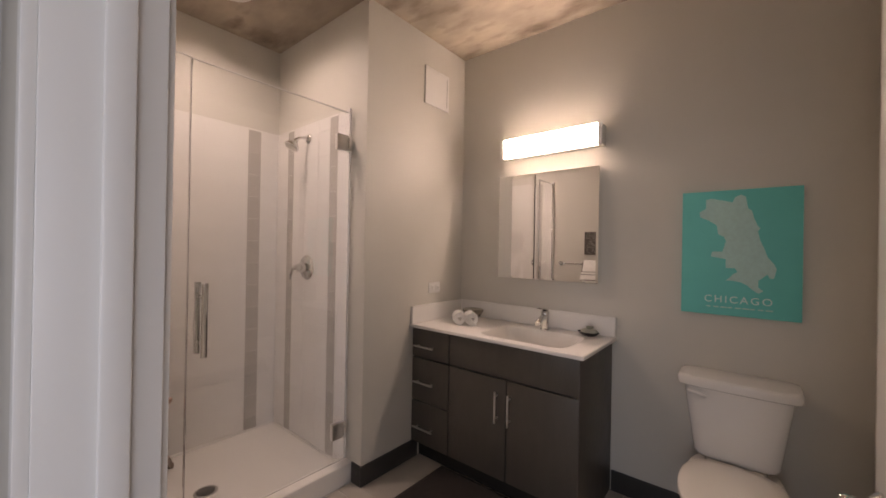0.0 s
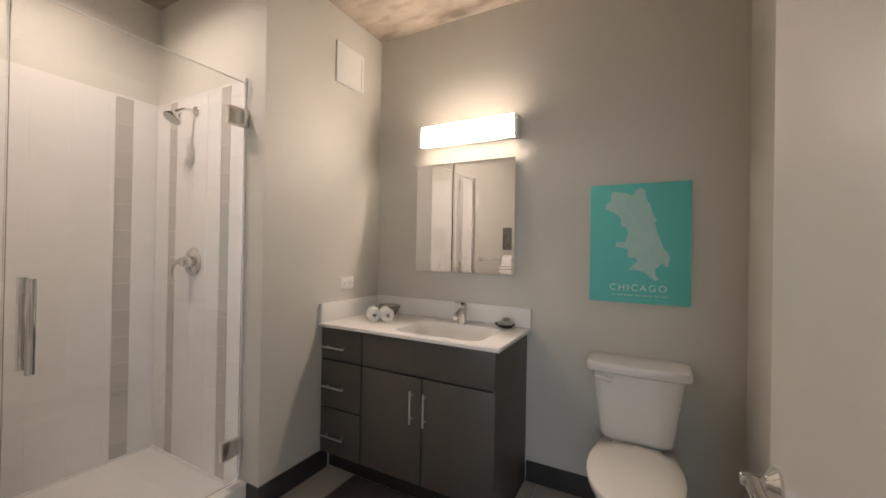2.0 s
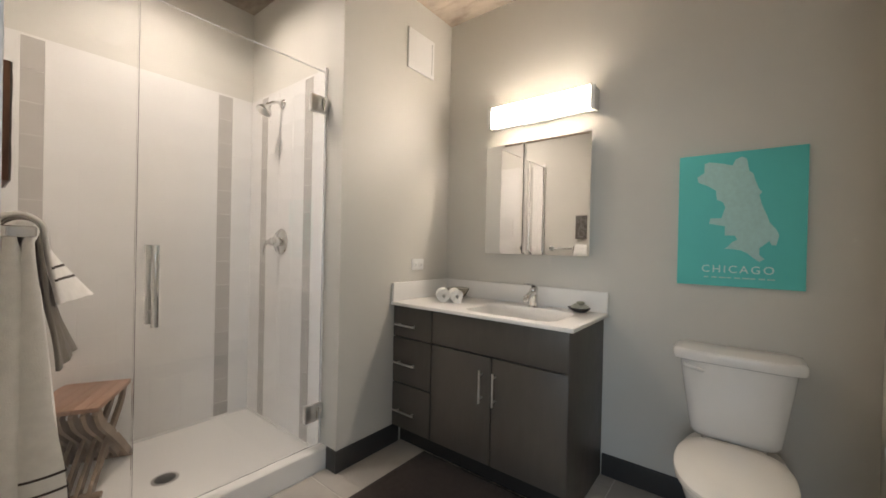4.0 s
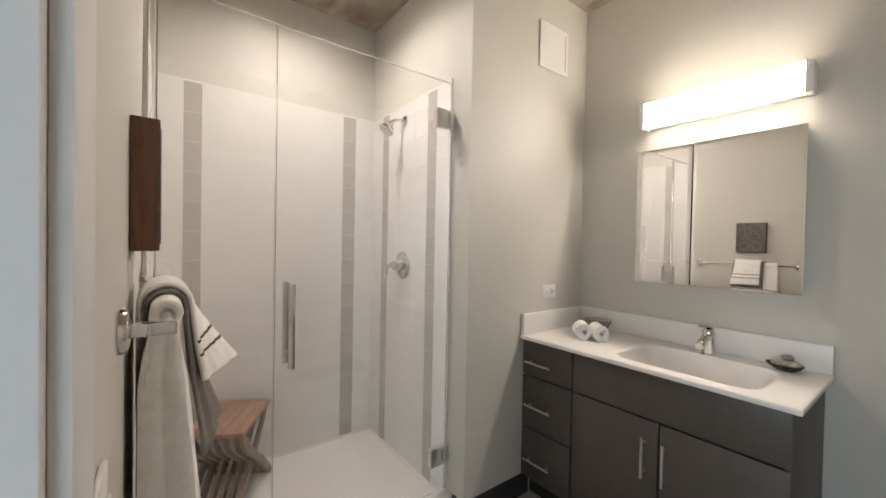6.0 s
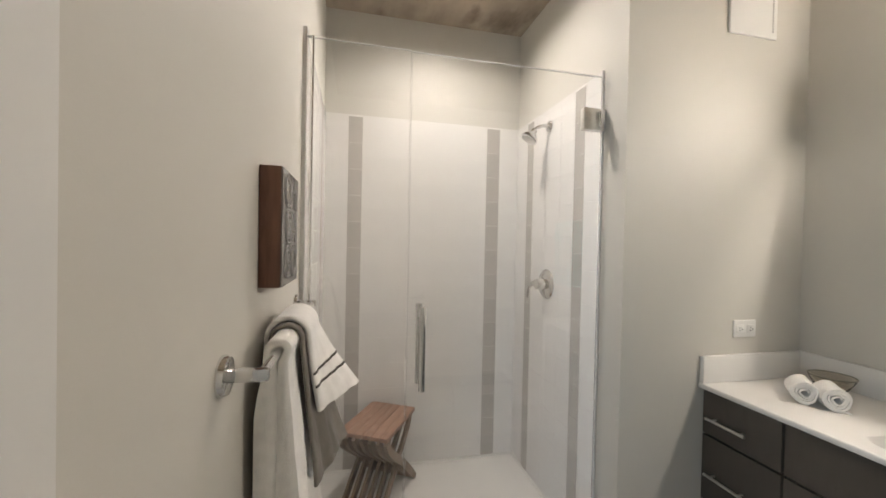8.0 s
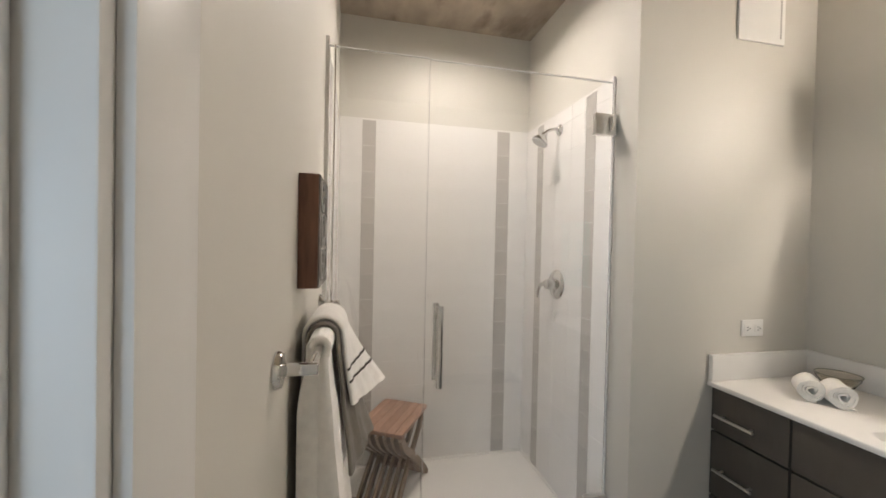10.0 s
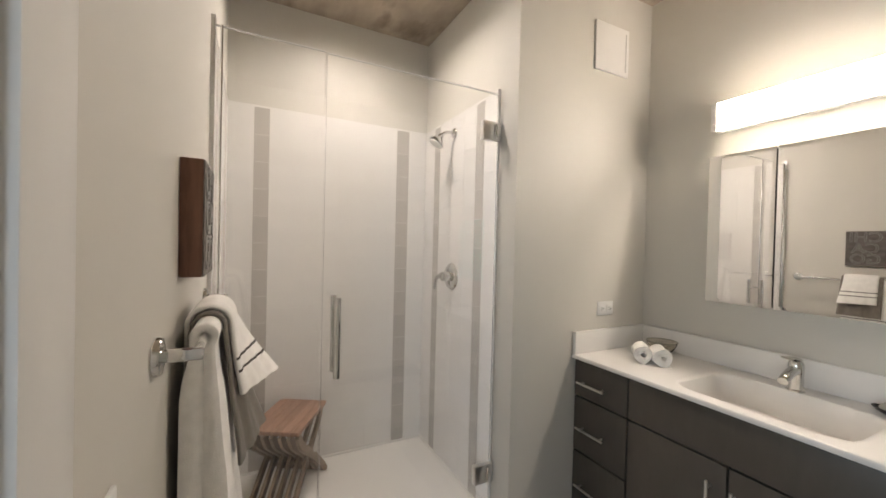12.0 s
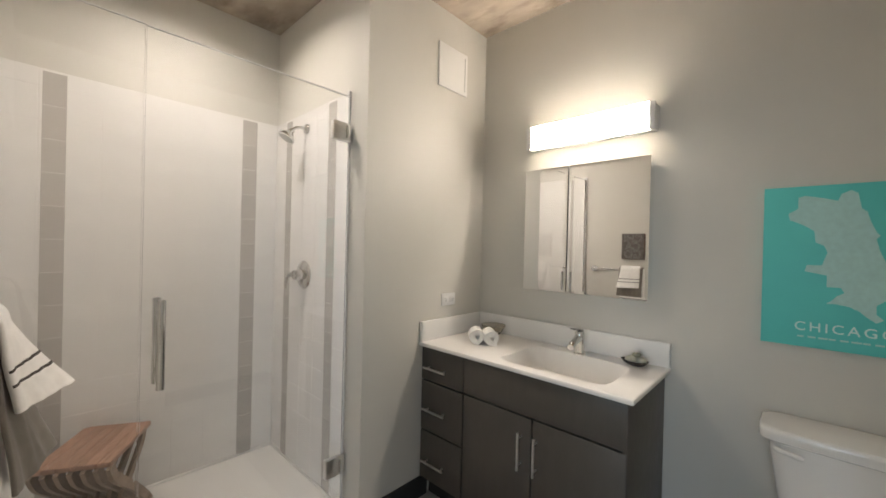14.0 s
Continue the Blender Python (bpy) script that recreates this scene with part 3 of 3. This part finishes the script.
def mirror_door(y0, y1):
    b, t = 0.013, 0.0010
    bm = bmesh.new()
    outer = [bm.verts.new((MX + t, y, z)) for y, z in ((y0, MZ0), (y1, MZ0), (y1, MZ1), (y0, MZ1))]
    inner = [bm.verts.new((MX, y, z)) for y, z in ((y0 + b, MZ0 + b), (y1 - b, MZ0 + b), (y1 - b, MZ1 - b), (y0 + b, MZ1 - b))]
    back = [bm.verts.new((MX + 0.018, y, z)) for y, z in ((y0, MZ0), (y1, MZ0), (y1, MZ1), (y0, MZ1))]
    bm.faces.new(inner)
    bm.faces.new(back)
    for k in range(4):
        bm.faces.new((outer[k], outer[(k + 1) % 4], inner[(k + 1) % 4], inner[k]))
        bm.faces.new((outer[k], outer[(k + 1) % 4], back[(k + 1) % 4], back[k]))
    part("mirror_door", bm, MIRROR, mc, smooth=False)


mirror_door(-0.619, -0.368)
mirror_door(-1.010, -0.625)
part("gap_strip", box(MX + 0.018, MX + 0.0225, -0.630, -0.614, MZ0 + 0.004, MZ1 - 0.004), DARK_SLOT, mc, smooth=False)

vl = thing("vanity_light", "rectangular wall lamp with glowing diffuser behind a glass plate", "wall lamp")
LY0, LY1, LZ0, LZ1, LX = -1.022, -0.368, 1.940, 2.064, -0.085
CAP = 0.026
part("back_plate", box(-0.012, -0.001, LY0 + CAP, LY1 - CAP, LZ0 + 0.010, LZ1 - 0.010, 0.002), WHITE_PLASTIC, vl)
# unseen lips added to hold direct tube light off the nearby wall
for z0, z1 in ((LZ0 + 0.006, LZ0 + 0.0095), (LZ1 - 0.0095, LZ1 - 0.006)):
    part("reflector_lip", box(-0.035, -0.001, LY0 + CAP, LY1 - CAP, z0, z1, 0.001), WHITE_PLASTIC, vl)
part("fluorescent_tube", tube([(-0.044, LY0 + CAP, (LZ0 + LZ1) / 2), (-0.044, LY1 - CAP, (LZ0 + LZ1) / 2)], 0.013, 20), TUBE_LIT, vl, "glowing tube behind the diffuser")
part("diffuser", box(LX, LX + 0.0025, LY0 + CAP, LY1 - CAP, LZ0, LZ1), FROSTED, vl, "glowing white diffuser, open above and below", smooth=False)
# added unseen sheet: keeps the diffuser from shining back on the wall
part("glass_back", box(LX + 0.003, LX + 0.0055, LY0 + CAP, LY1 - CAP, LZ0, LZ1), BAFFLE, vl, "unseen dark sheet that blocks light from behind the diffuser", smooth=False)
for y0, y1 in ((LY0, LY0 + CAP - 0.0005), (LY1 - CAP + 0.0005, LY1)):
    cap = part("end_cap", box(LX + 0.006, -0.001, y0 + 0.003, y1, LZ0 + 0.004, LZ1 - 0.004, 0.002), WHITE_PLASTIC, vl)
    part("glass_end", box(LX, LX + 0.0058, y0, y1, LZ0, LZ1, 0.0012), LAMP_EDGE, cap, "frosted glass end of the front plate")
for y in (LY0 + 0.013, LY1 - 0.013):
    for z in (LZ0 + 0.028, LZ1 - 0.024):
        part("screw", lathe([(0.0060, 0), (0.0060, 0.004), (0.0035, 0.006)], toward((LX - 0.0002, y, z), (-1, 0, 0)), 16), STEEL, vl)

# ---- wall vent and outlet ----
vent = thing("wall_vent", "white square exhaust fan cover with a row of small slots", "vent")
vx0, vx1, vz0, vz1 = -0.443, -0.197, 2.298, 2.547
part("housing", box(vx0 + 0.002, vx1 - 0.002, -0.0048, -0.001, vz0 + 0.002, vz1 - 0.002), WHITE_PLASTIC, vent, smooth=False)
part("cover", box(vx0, vx1, -0.0115, -0.0045, vz0, vz1, 0.003, 3), WHITE_PLASTIC, vent, "flat white cover")
for k in range(17):
    z = vz0 + 0.030 + k * (vz1 - vz0 - 0.06) / 16
    for x in (vx1 - 0.028,):
        part("slot", box(x, x + 0.008, -0.0123, -0.0113, z - 0.0035, z + 0.0035), VENT_SLOT, vent, smooth=False)

outlet = thing("wall_outlet", "white double power outlet plate above the countertop", "outlet")
part("plate", box(-0.372, -0.256, -0.007, -0.001, 1.041, 1.113, 0.003), WHITE_PLASTIC, outlet)
for x in (-0.342, -0.286):
    s = part("socket", box(x - 0.020, x + 0.020, -0.0095, -0.0072, 1.060, 1.094, 0.001), WHITE_PLASTIC, outlet)
    for dz in (-0.006, 0.006):
        part("slot", box(x - 0.006, x + 0.003, -0.0103, -0.0096, 1.075 + dz - 0.0012, 1.075 + dz + 0.0012), DARK_SLOT, s, smooth=False)
    part("ground_slot", box(x + 0.008, x + 0.012, -0.0103, -0.0096, 1.0725, 1.0775), DARK_SLOT, s, smooth=False)
sw = thing("light_switch", "white light switch plate beside the doorway", "switch")
part("plate", box(XL + 0.001, XL + 0.007, -0.925, -0.855, 1.005, 1.122, 0.003), WHITE_PLASTIC, sw)
part("rocker", box(XL + 0.0072, XL + 0.011, -0.907, -0.873, 1.030, 1.097, 0.002), WHITE_PLASTIC, sw)

# ---- poster over the toilet ----
poster = thing("poster", "teal city map print on canvas reading CHICAGO", "poster")
PY0, PY1, PZ0, PZ1 = -1.400, -1.845, 1.045, 1.640
part("canvas", box(-0.020, -0.001, PY1, PY0, PZ0, PZ1, 0.0015), TEAL, poster)
# city outline: across and down, in hundredths of the print
OUT = ((16, 17), (22, 14), (22, 7), (26, 6), (37, 8), (45, 10), (47, 6), (52, 4), (56, 6), (58, 15), (61, 17), (63, 23), (66, 29), (68, 31), (66, 33), (68, 40), (72, 48), (74, 53), (79, 58),
       (81, 62), (79, 69), (76, 69), (74, 66), (70, 69), (67, 71), (67, 76), (71, 79), (67, 81), (62, 78), (58, 75), (53, 73), (46, 72), (40, 72), (43, 70), (46, 67), (50, 65), (48, 62), (40, 62),
       (40, 55), (27, 53), (28, 49), (37, 49), (40, 41), (38, 37), (33, 35), (32, 28), (25, 24), (17, 21))
from mathutils.geometry import tessellate_polygon

bm = bmesh.new()
lo = [bm.verts.new((-0.0195, PY0 + (PY1 - PY0) * u / 100, PZ1 + (PZ0 - PZ1) * v / 100)) for u, v in OUT]
hi = [bm.verts.new((-0.0212, v.co.y, v.co.z)) for v in lo]
for k in range(len(lo)):
    bm.faces.new((lo[k], lo[(k + 1) % len(lo)], hi[(k + 1) % len(lo)], hi[k]))
for tri in tessellate_polygon([[v.co for v in hi]]):
    bm.faces.new([hi[k] for k in tri])
part("map_shape", bm, MAP_INK, poster, "pale city outline", smooth=False)
FACE_WEST = Matrix(((0, 0, -1, 0), (-1, 0, 0, 0), (0, 1, 0, 0), (0, 0, 0, 1)))
bm = text_mesh("CHICAGO", 0.046, 0.0006, 1.30, bold=0.0002)
bm.transform(Matrix.Translation((-0.0208, -1.622, 1.120)) @ FACE_WEST)
part("lettering", bm, WHITE_INK, poster, "white capital lettering", smooth=False)
for k in range(9):
    y = -1.505 - k * 0.0275
    part("small_print", box(-0.0212, -0.0195, y - 0.017 - 0.004 * (k % 3), y, 1.081, 1.087), MAP_INK, poster, smooth=False)

# ---- toilet ----
toilet = thing("toilet", "white porcelain two-piece toilet with closed lid", "toilet")
TY = -1.628


def rounded(cx, cy, hx, hy, z, p=4.0, n=40):
    pts = []
    for k in range(n):
        a = 2 * math.pi * k / n
        c, s = math.cos(a), math.sin(a)
        pts.append((cx + hx * math.copysign(abs(c) ** (2 / p), c), cy + hy * math.copysign(abs(s) ** (2 / p), s), z))
    return pts


tank_rings = ((0.062, 0.122, 0.420), (0.076, 0.137, 0.423), (0.085, 0.147, 0.432), (0.090, 0.154, 0.446), (0.094, 0.164, 0.52), (0.099, 0.180, 0.63), (0.101, 0.191, 0.71), (0.101, 0.193, 0.736))
part("tank", ring_loft([rounded(-0.114, TY, hx, hy, z, 4.2) for hx, hy, z in tank_rings]), PORCELAIN, toilet)
lid_rings = ((0.103, 0.208, 0.737), (0.109, 0.216, 0.741), (0.111, 0.219, 0.748), (0.111, 0.219, 0.767), (0.1095, 0.2175, 0.775), (0.105, 0.213, 0.781), (0.092, 0.200, 0.7835))
part("tank_lid", ring_loft([rounded(-0.1155, TY, hx, hy, z, 6.0) for hx, hy, z in lid_rings]), PORCELAIN, toilet)
part("tank_foot", ring_loft([rounded(-0.125, TY, 0.070, 0.110, 0.396, 4), rounded(-0.122, TY, 0.062, 0.105, 0.4195, 4)]), PORCELAIN, toilet)
fl = part("flush_lever", tube(curve_points([(-0.214, TY + 0.168, 0.716), (-0.226, TY + 0.160, 0.716), (-0.229, TY + 0.130, 0.713), (-0.227, TY + 0.100, 0.708)], 10), [0.010, 0.010, 0.009, 0.009, 0.008, 0.008, 0.008, 0.008, 0.009, 0.009, 0.007]), PORCELAIN, toilet, "white flush lever")


def bowl_ring(z, front, back, w, n=48):
    pts = []
    for k in range(n):
        a = 2 * math.pi * k / n
        c, s = math.cos(a), math.sin(a)
        mid = (front + back) / 2 + 0.03
        x = mid - c * ((mid - front) if c > 0 else (back - mid))
        pw = 0.92 if c > 0 else 0.62
        pts.append((x if c > 0 else mid + (back - mid) * abs(c) ** 0.8, TY + w * math.copysign(abs(s) ** pw, s), z))
    return pts


part("bowl", ring_loft([bowl_ring(0.0, -0.50, -0.09, 0.105), bowl_ring(0.05, -0.49, -0.09, 0.098), bowl_ring(0.18, -0.53, -0.08, 0.105), bowl_ring(0.29, -0.63, -0.06, 0.150), bowl_ring(0.36, -0.685, -0.05, 0.166), bowl_ring(0.398, -0.69, -0.04, 0.169)]), PORCELAIN, toilet)
part("seat", ring_loft([bowl_ring(0.399, -0.694, -0.225, 0.169), bowl_ring(0.404, -0.698, -0.222, 0.173), bowl_ring(0.414, -0.698, -0.222, 0.173)]), SEAT_PLASTIC, toilet)
part("seat_lid", ring_loft([bowl_ring(0.4155, -0.700, -0.220, 0.173), bowl_ring(0.420, -0.704, -0.218, 0.176), bowl_ring(0.430, -0.703, -0.218, 0.175), bowl_ring(0.437, -0.69, -0.225, 0.166), bowl_ring(0.440, -0.60, -0.26, 0.12)]), SEAT_PLASTIC, toilet, "closed cream-white lid")
for s in (-1, 1):
    part("lid_hinge", tube([(-0.222, TY + s * 0.075 - 0.018, 0.424), (-0.222, TY + s * 0.075 + 0.018, 0.424)], 0.011, 14), SEAT_PLASTIC, toilet)

# ---- wall sign, towel bar and towels ----
sign = thing("wall_sign", "walnut block sign with pale letters CHI CA GO", "sign")
SY0, SY1, SZ0, SZ1, SX = -0.452, -0.252, 1.310, 1.556, -2.064
part("block", box(XL + 0.001, SX, SY0, SY1, SZ0, SZ1, 0.0015), WALNUT, sign)
part("face", box(SX + 0.0002, SX + 0.003, SY0 + 0.001, SY1 - 0.001, SZ0 + 0.001, SZ1 - 0.001), SIGN_FACE, sign, "weathered dark face", smooth=False)
FACE_EAST = Matrix(((0, 0, 1, 0), (1, 0, 0, 0), (0, 1, 0, 0), (0, 0, 0, 1)))
for body, z in (("CHI", 1.510), ("CA", 1.433), ("GO", 1.356)):
    bm = text_mesh(body, 0.100, 0.0, 1.0, 0.0016)
    bm.transform(Matrix.Translation((SX + 0.0035, (SY0 + SY1) / 2, z)) @ FACE_EAST)
    part("letter_band", bm, SIGN_LETTER, sign, "pale painted letters", smooth=False)

BX, BZ = -2.050, 1.204
bar = thing("towel_bar", "chrome towel bar with round wall plates", "towel bar")
part("rail", tube([(BX, -0.660, BZ), (BX, 0.028, BZ)], 0.0080, 16), CHROME, bar)
for y in (-0.654, 0.022):
    mt = part("wall_plate", lathe([(0.031, 0), (0.031, 0.004), (0.028, 0.010), (0.014, 0.013)], toward((XL + 0.001, y, BZ), (1, 0, 0)), 32), CHROME, bar)
    part("post", box(XL + 0.010, BX + 0.011, y - 0.008, y + 0.008, BZ - 0.010, BZ + 0.010, 0.004), CHROME, mt)


def drape(name, label, mat, y0, y1, inner, thick, front_len, back_len, flare, stripes=(), ripple=0.003, seed=1.0, skew=0.0, lift=0.0, solid=False, back_flare=0.0):
    """A cloth hung over the rail. flare: how far the front foot stands out; skew: how far its far end stands out further; solid: folded so thick that front and back meet."""
    root = thing(name, label, "towel", "towels on the bar")
    ny, caps = 30, 5
    arc = math.pi * (inner + thick / 2)
    total = back_len + arc + front_len
    bulge = thick * (0.32 if solid else 0.5)

    def place(s, v, off, out=0.0):
        y = y0 + (y1 - y0) * v + out
        r = inner + off
        if s < back_len:
            d = back_len - s
            x, z = -r - back_flare * min(1.0, d / 0.10) * ((off / thick) if solid else 1.0), -d
            if solid:
                x += inner * min(1.0, d / 0.022)
            x = max(x, XL + 0.004 - BX + (0.002 + 0.004 * (off / thick)))
        elif s < back_len + arc:
            a = math.pi - (s - back_len) / arc * math.pi
            x, z = r * math.cos(a), r * math.sin(a)
        else:
            d = s - back_len - arc
            k = max(0.0, d / front_len)
            x, z = r + (flare + skew * v) * k ** 1.15 * ((off / thick) if solid else 1.0), -d
            if solid:
                x -= inner * min(1.0, d / 0.022)
            soft = min(1.0, d / 0.12) * ((off / thick) if solid else 1.0)
            x += soft * ripple * (math.sin(v * 11 + seed * 3) + 0.6 * math.sin(v * 23 + seed))
            x += soft * 0.006 * noise.noise(Vector((d * 7, v * 3, seed)))
            y += 0.006 * k * noise.noise(Vector((d * 5, seed, v)))
            z += lift * v * k
        z += 0.0012 * noise.noise(Vector((s * 30, v * 20, seed)))
        return Vector((BX + x, y, BZ + z))

    def sheet(stations, lo, hi, grow=0.0):
        bm = bmesh.new()
        rows = []
        for s in stations:
            ring = [place(s, j / ny, hi) for j in range(ny + 1)]
            ring += [place(s, 1, hi + (lo - hi) * c / caps, (bulge + grow) * math.sin(math.pi * c / caps) ** 0.6) for c in range(1, caps)]
            ring += [place(s, j / ny, lo) for j in range(ny, -1, -1)]
            ring += [place(s, 0, lo + (hi - lo) * c / caps, -(bulge + grow) * math.sin(math.pi * c / caps) ** 0.6) for c in range(1, caps)]
            rows.append([bm.verts.new(p) for p in ring])
        m = len(rows[0])
        for a, b in zip(rows, rows[1:]):
            for k in range(m):
                bm.faces.new((a[k], a[(k + 1) % m], b[(k + 1) % m], b[k]))
        for r in (rows[0], rows[-1]):
            bm.faces.new(r)
        return bm

    stations = [back_len * i / 14 for i in range(14)] + [back_len + arc * i / 18 for i in range(18)] + [back_len + arc + front_len * i / 30 for i in range(31)]
    part("cloth", sheet(stations, 0.0, thick), mat, root)
    for d0, d1 in stripes:
        part("stripe", sheet([total - d1, total - d0], 0.0 if solid else thick * 0.4, thick + 0.0007, 0.0007), STRIPE, root, "dark woven stripe")
    return root


drape("bath_towel", "thick white bath towel with dark stripes folded over the towel bar", TERRY_WHITE, -0.535, -0.245, 0.0085, 0.0160, 0.620, 0.56, 0.060,
      [(0.020, 0.025), (0.054, 0.059), (0.088, 0.093), (0.122, 0.127)], 0.004, 2.0, solid=True, back_flare=0.023)
drape("hand_towel", "grey terry towel hung over the white bath towel", TERRY_GREY, -0.452, -0.250, 0.0252, 0.0085, 0.305, 0.50, 0.034, (), 0.003, 5.0, skew=0.050, back_flare=0.010)
drape("guest_towel", "small white towel with two dark stripes on top of grey towel", TERRY_WHITE, -0.430, -0.268, 0.0347, 0.0115, 0.158, 0.20, 0.022,
      [(0.050, 0.055), (0.078, 0.083)], 0.002, 7.0, skew=0.080)

# ---- rug ----
rug = thing("bath_rug", "dark brown short-pile bath rug on the tiles", "rug")
bm = bmesh.new()
nx, ny = 40, 60
grid = [[bm.verts.new((-1.05 + i / nx * 0.60, -1.10 + j / ny * 0.89, 0.012 + 0.0025 * noise.noise(Vector((i * 0.7, j * 0.7, 3))) - (0.010 if i in (0, nx) or j in (0, ny) else 0))) for i in range(nx + 1)] for j in range(ny + 1)]
for j in range(ny):
    for i in range(nx):
        bm.faces.new((grid[j][i], grid[j][i + 1], grid[j + 1][i + 1], grid[j + 1][i]))
part("rug_top", bm, RUG, rug)
part("backing", box(-1.048, -0.452, -1.098, -0.212, 0.0005, 0.004), RUG, rug, smooth=False)

# ---- pieces: floor tiles and shower tiles ----
PIECES = {}


def piece(owner, name, mat, sx, sy, sz, m, bevel=0.0012):
    key = (mat.name, round(sx, 4), round(sy, 4), round(sz, 4))
    if key not in PIECES:
        b = box(-sx / 2, sx / 2, -sy / 2, sy / 2, -sz / 2, sz / 2)
        top_edges = [e for e in b.edges if all(v.co.z > 0 for v in e.verts)]
        bmesh.ops.bevel(b, geom=top_edges, offset=min(bevel, sz * 0.45), segments=1, affect="EDGES")
        me = bpy.data.meshes.new(name)
        bmesh.ops.recalc_face_normals(b, faces=b.faces[:])
        b.to_mesh(me)
        b.free()
        me.materials.append(mat)
        PIECES[key] = me
    ob = new(name, PIECES[key])
    ob.matrix_world = m
    ob.parent = owner
    return ob


def spans(a, b, size, start=0.0):
    """Cuts the stretch a to b into pieces of a size, the first one shortened by start."""
    out, x = [], a - start
    while x < b - 1e-6:
        lo, hi = max(a, x), min(b, x + size)
        if hi - lo > 0.012:
            out.append((lo, hi))
        x += size
    return out


def floor_piece(x0, x1, y0, y1):
    if x1 - x0 > 0.02 and y1 - y0 > 0.02:
        piece(FLOOR, "floor_tile", FLOOR_TILE, x1 - x0 - 0.004, y1 - y0 - 0.004, 0.008, Matrix.Translation(((x0 + x1) / 2, (y0 + y1) / 2, -0.004)))


for j, (y0, y1) in enumerate(spans(YS, 0.08, 0.3048)):
    for x0, x1 in spans(XO, 0.0, 0.6096, 0.3048 * (j % 2)):
        if y1 <= 0.0 or x1 <= XS:
            floor_piece(x0, x1, y0, y1)
        else:   # cut round the corner of the chase
            floor_piece(x0, min(x1, XS + 0.002), y0, y1)
            floor_piece(max(x0, XS - 0.002), x1, y0, 0.0)

TZ0, TZ1, TD = 0.073, 2.147, 0.008


def tile_field(label, origin, along, normal, length, bands):
    """Glazed tiles on one shower wall; bands: stretches of grey along it."""
    root = tagged(new("shower_tiling"), label, "tiling", kind="structure")
    a, n = Vector(along), Vector(normal)
    o = Vector(origin)
    bed = ring_loft([[o + a * u + Vector((0, 0, z)) + n * d for u, z in ((0, TZ0), (length, TZ0), (length, TZ1 - 0.001), (0, TZ1 - 0.001))] for d in (0.001, TD - 0.0012)])
    part("grout_bed", bed, GROUT, root, smooth=False)
    turn = Matrix((a, Vector((0, 0, 1)), n)).transposed().to_4x4()
    if Matrix((a, Vector((0, 0, 1)), n)).determinant() < 0:
        turn = Matrix((-a, Vector((0, 0, 1)), n)).transposed().to_4x4()
    zones, u = [], 0.0
    for b0, b1 in bands:
        zones += [(u, b0, WHITE_TILE), (b0, b1, GREY_TILE)]
        u = b1
    zones.append((u, length, WHITE_TILE))
    for u0, u1, mat in zones:
        grey = mat is GREY_TILE
        for r, (z0, z1) in enumerate(spans(TZ0, TZ1, 0.1525, 0.0715 if grey else 0.143)):
            for c0, c1 in (((u0, u1),) if grey else spans(u0, u1, 0.1525, 0.03)):
                m = Matrix.Translation(o + a * ((c0 + c1) / 2) + Vector((0, 0, (z0 + z1) / 2)) + n * (TD / 2)) @ turn
                piece(root, "tile", mat, c1 - c0 - 0.0018, z1 - z0 - 0.0018, TD, m, 0.0008)
    return root


tile_field("white glazed shower tiles with two grey vertical bands", (XL, YB, 0), (1, 0, 0), (0, -1, 0), XS - XL, [(0.135, 0.216), (0.980, 1.066)])
tile_field("white glazed shower tiles with two grey vertical bands", (XS, 0.140, 0), (0, 1, 0), (-1, 0, 0), YB - TD - 0.140, [(0.126, 0.208), (0.636, 0.714)])
tile_field("white glazed shower tiles with two grey vertical bands", (XL, 0.140, 0), (0, 1, 0), (1, 0, 0), YB - TD - 0.140, [(0.126, 0.208), (0.636, 0.714)])
for x0, x1 in ((XS - 0.013, XS - 0.001), (XL + 0.001, XL + 0.0135)):
    tagged(mesh_object("tile_trim", box(x0, x1, 0.1405, 0.156, 0.116, 2.149, 0.002), WHITE_TILE, True), "white tile edge trim at the shower opening", "trim", kind="structure")
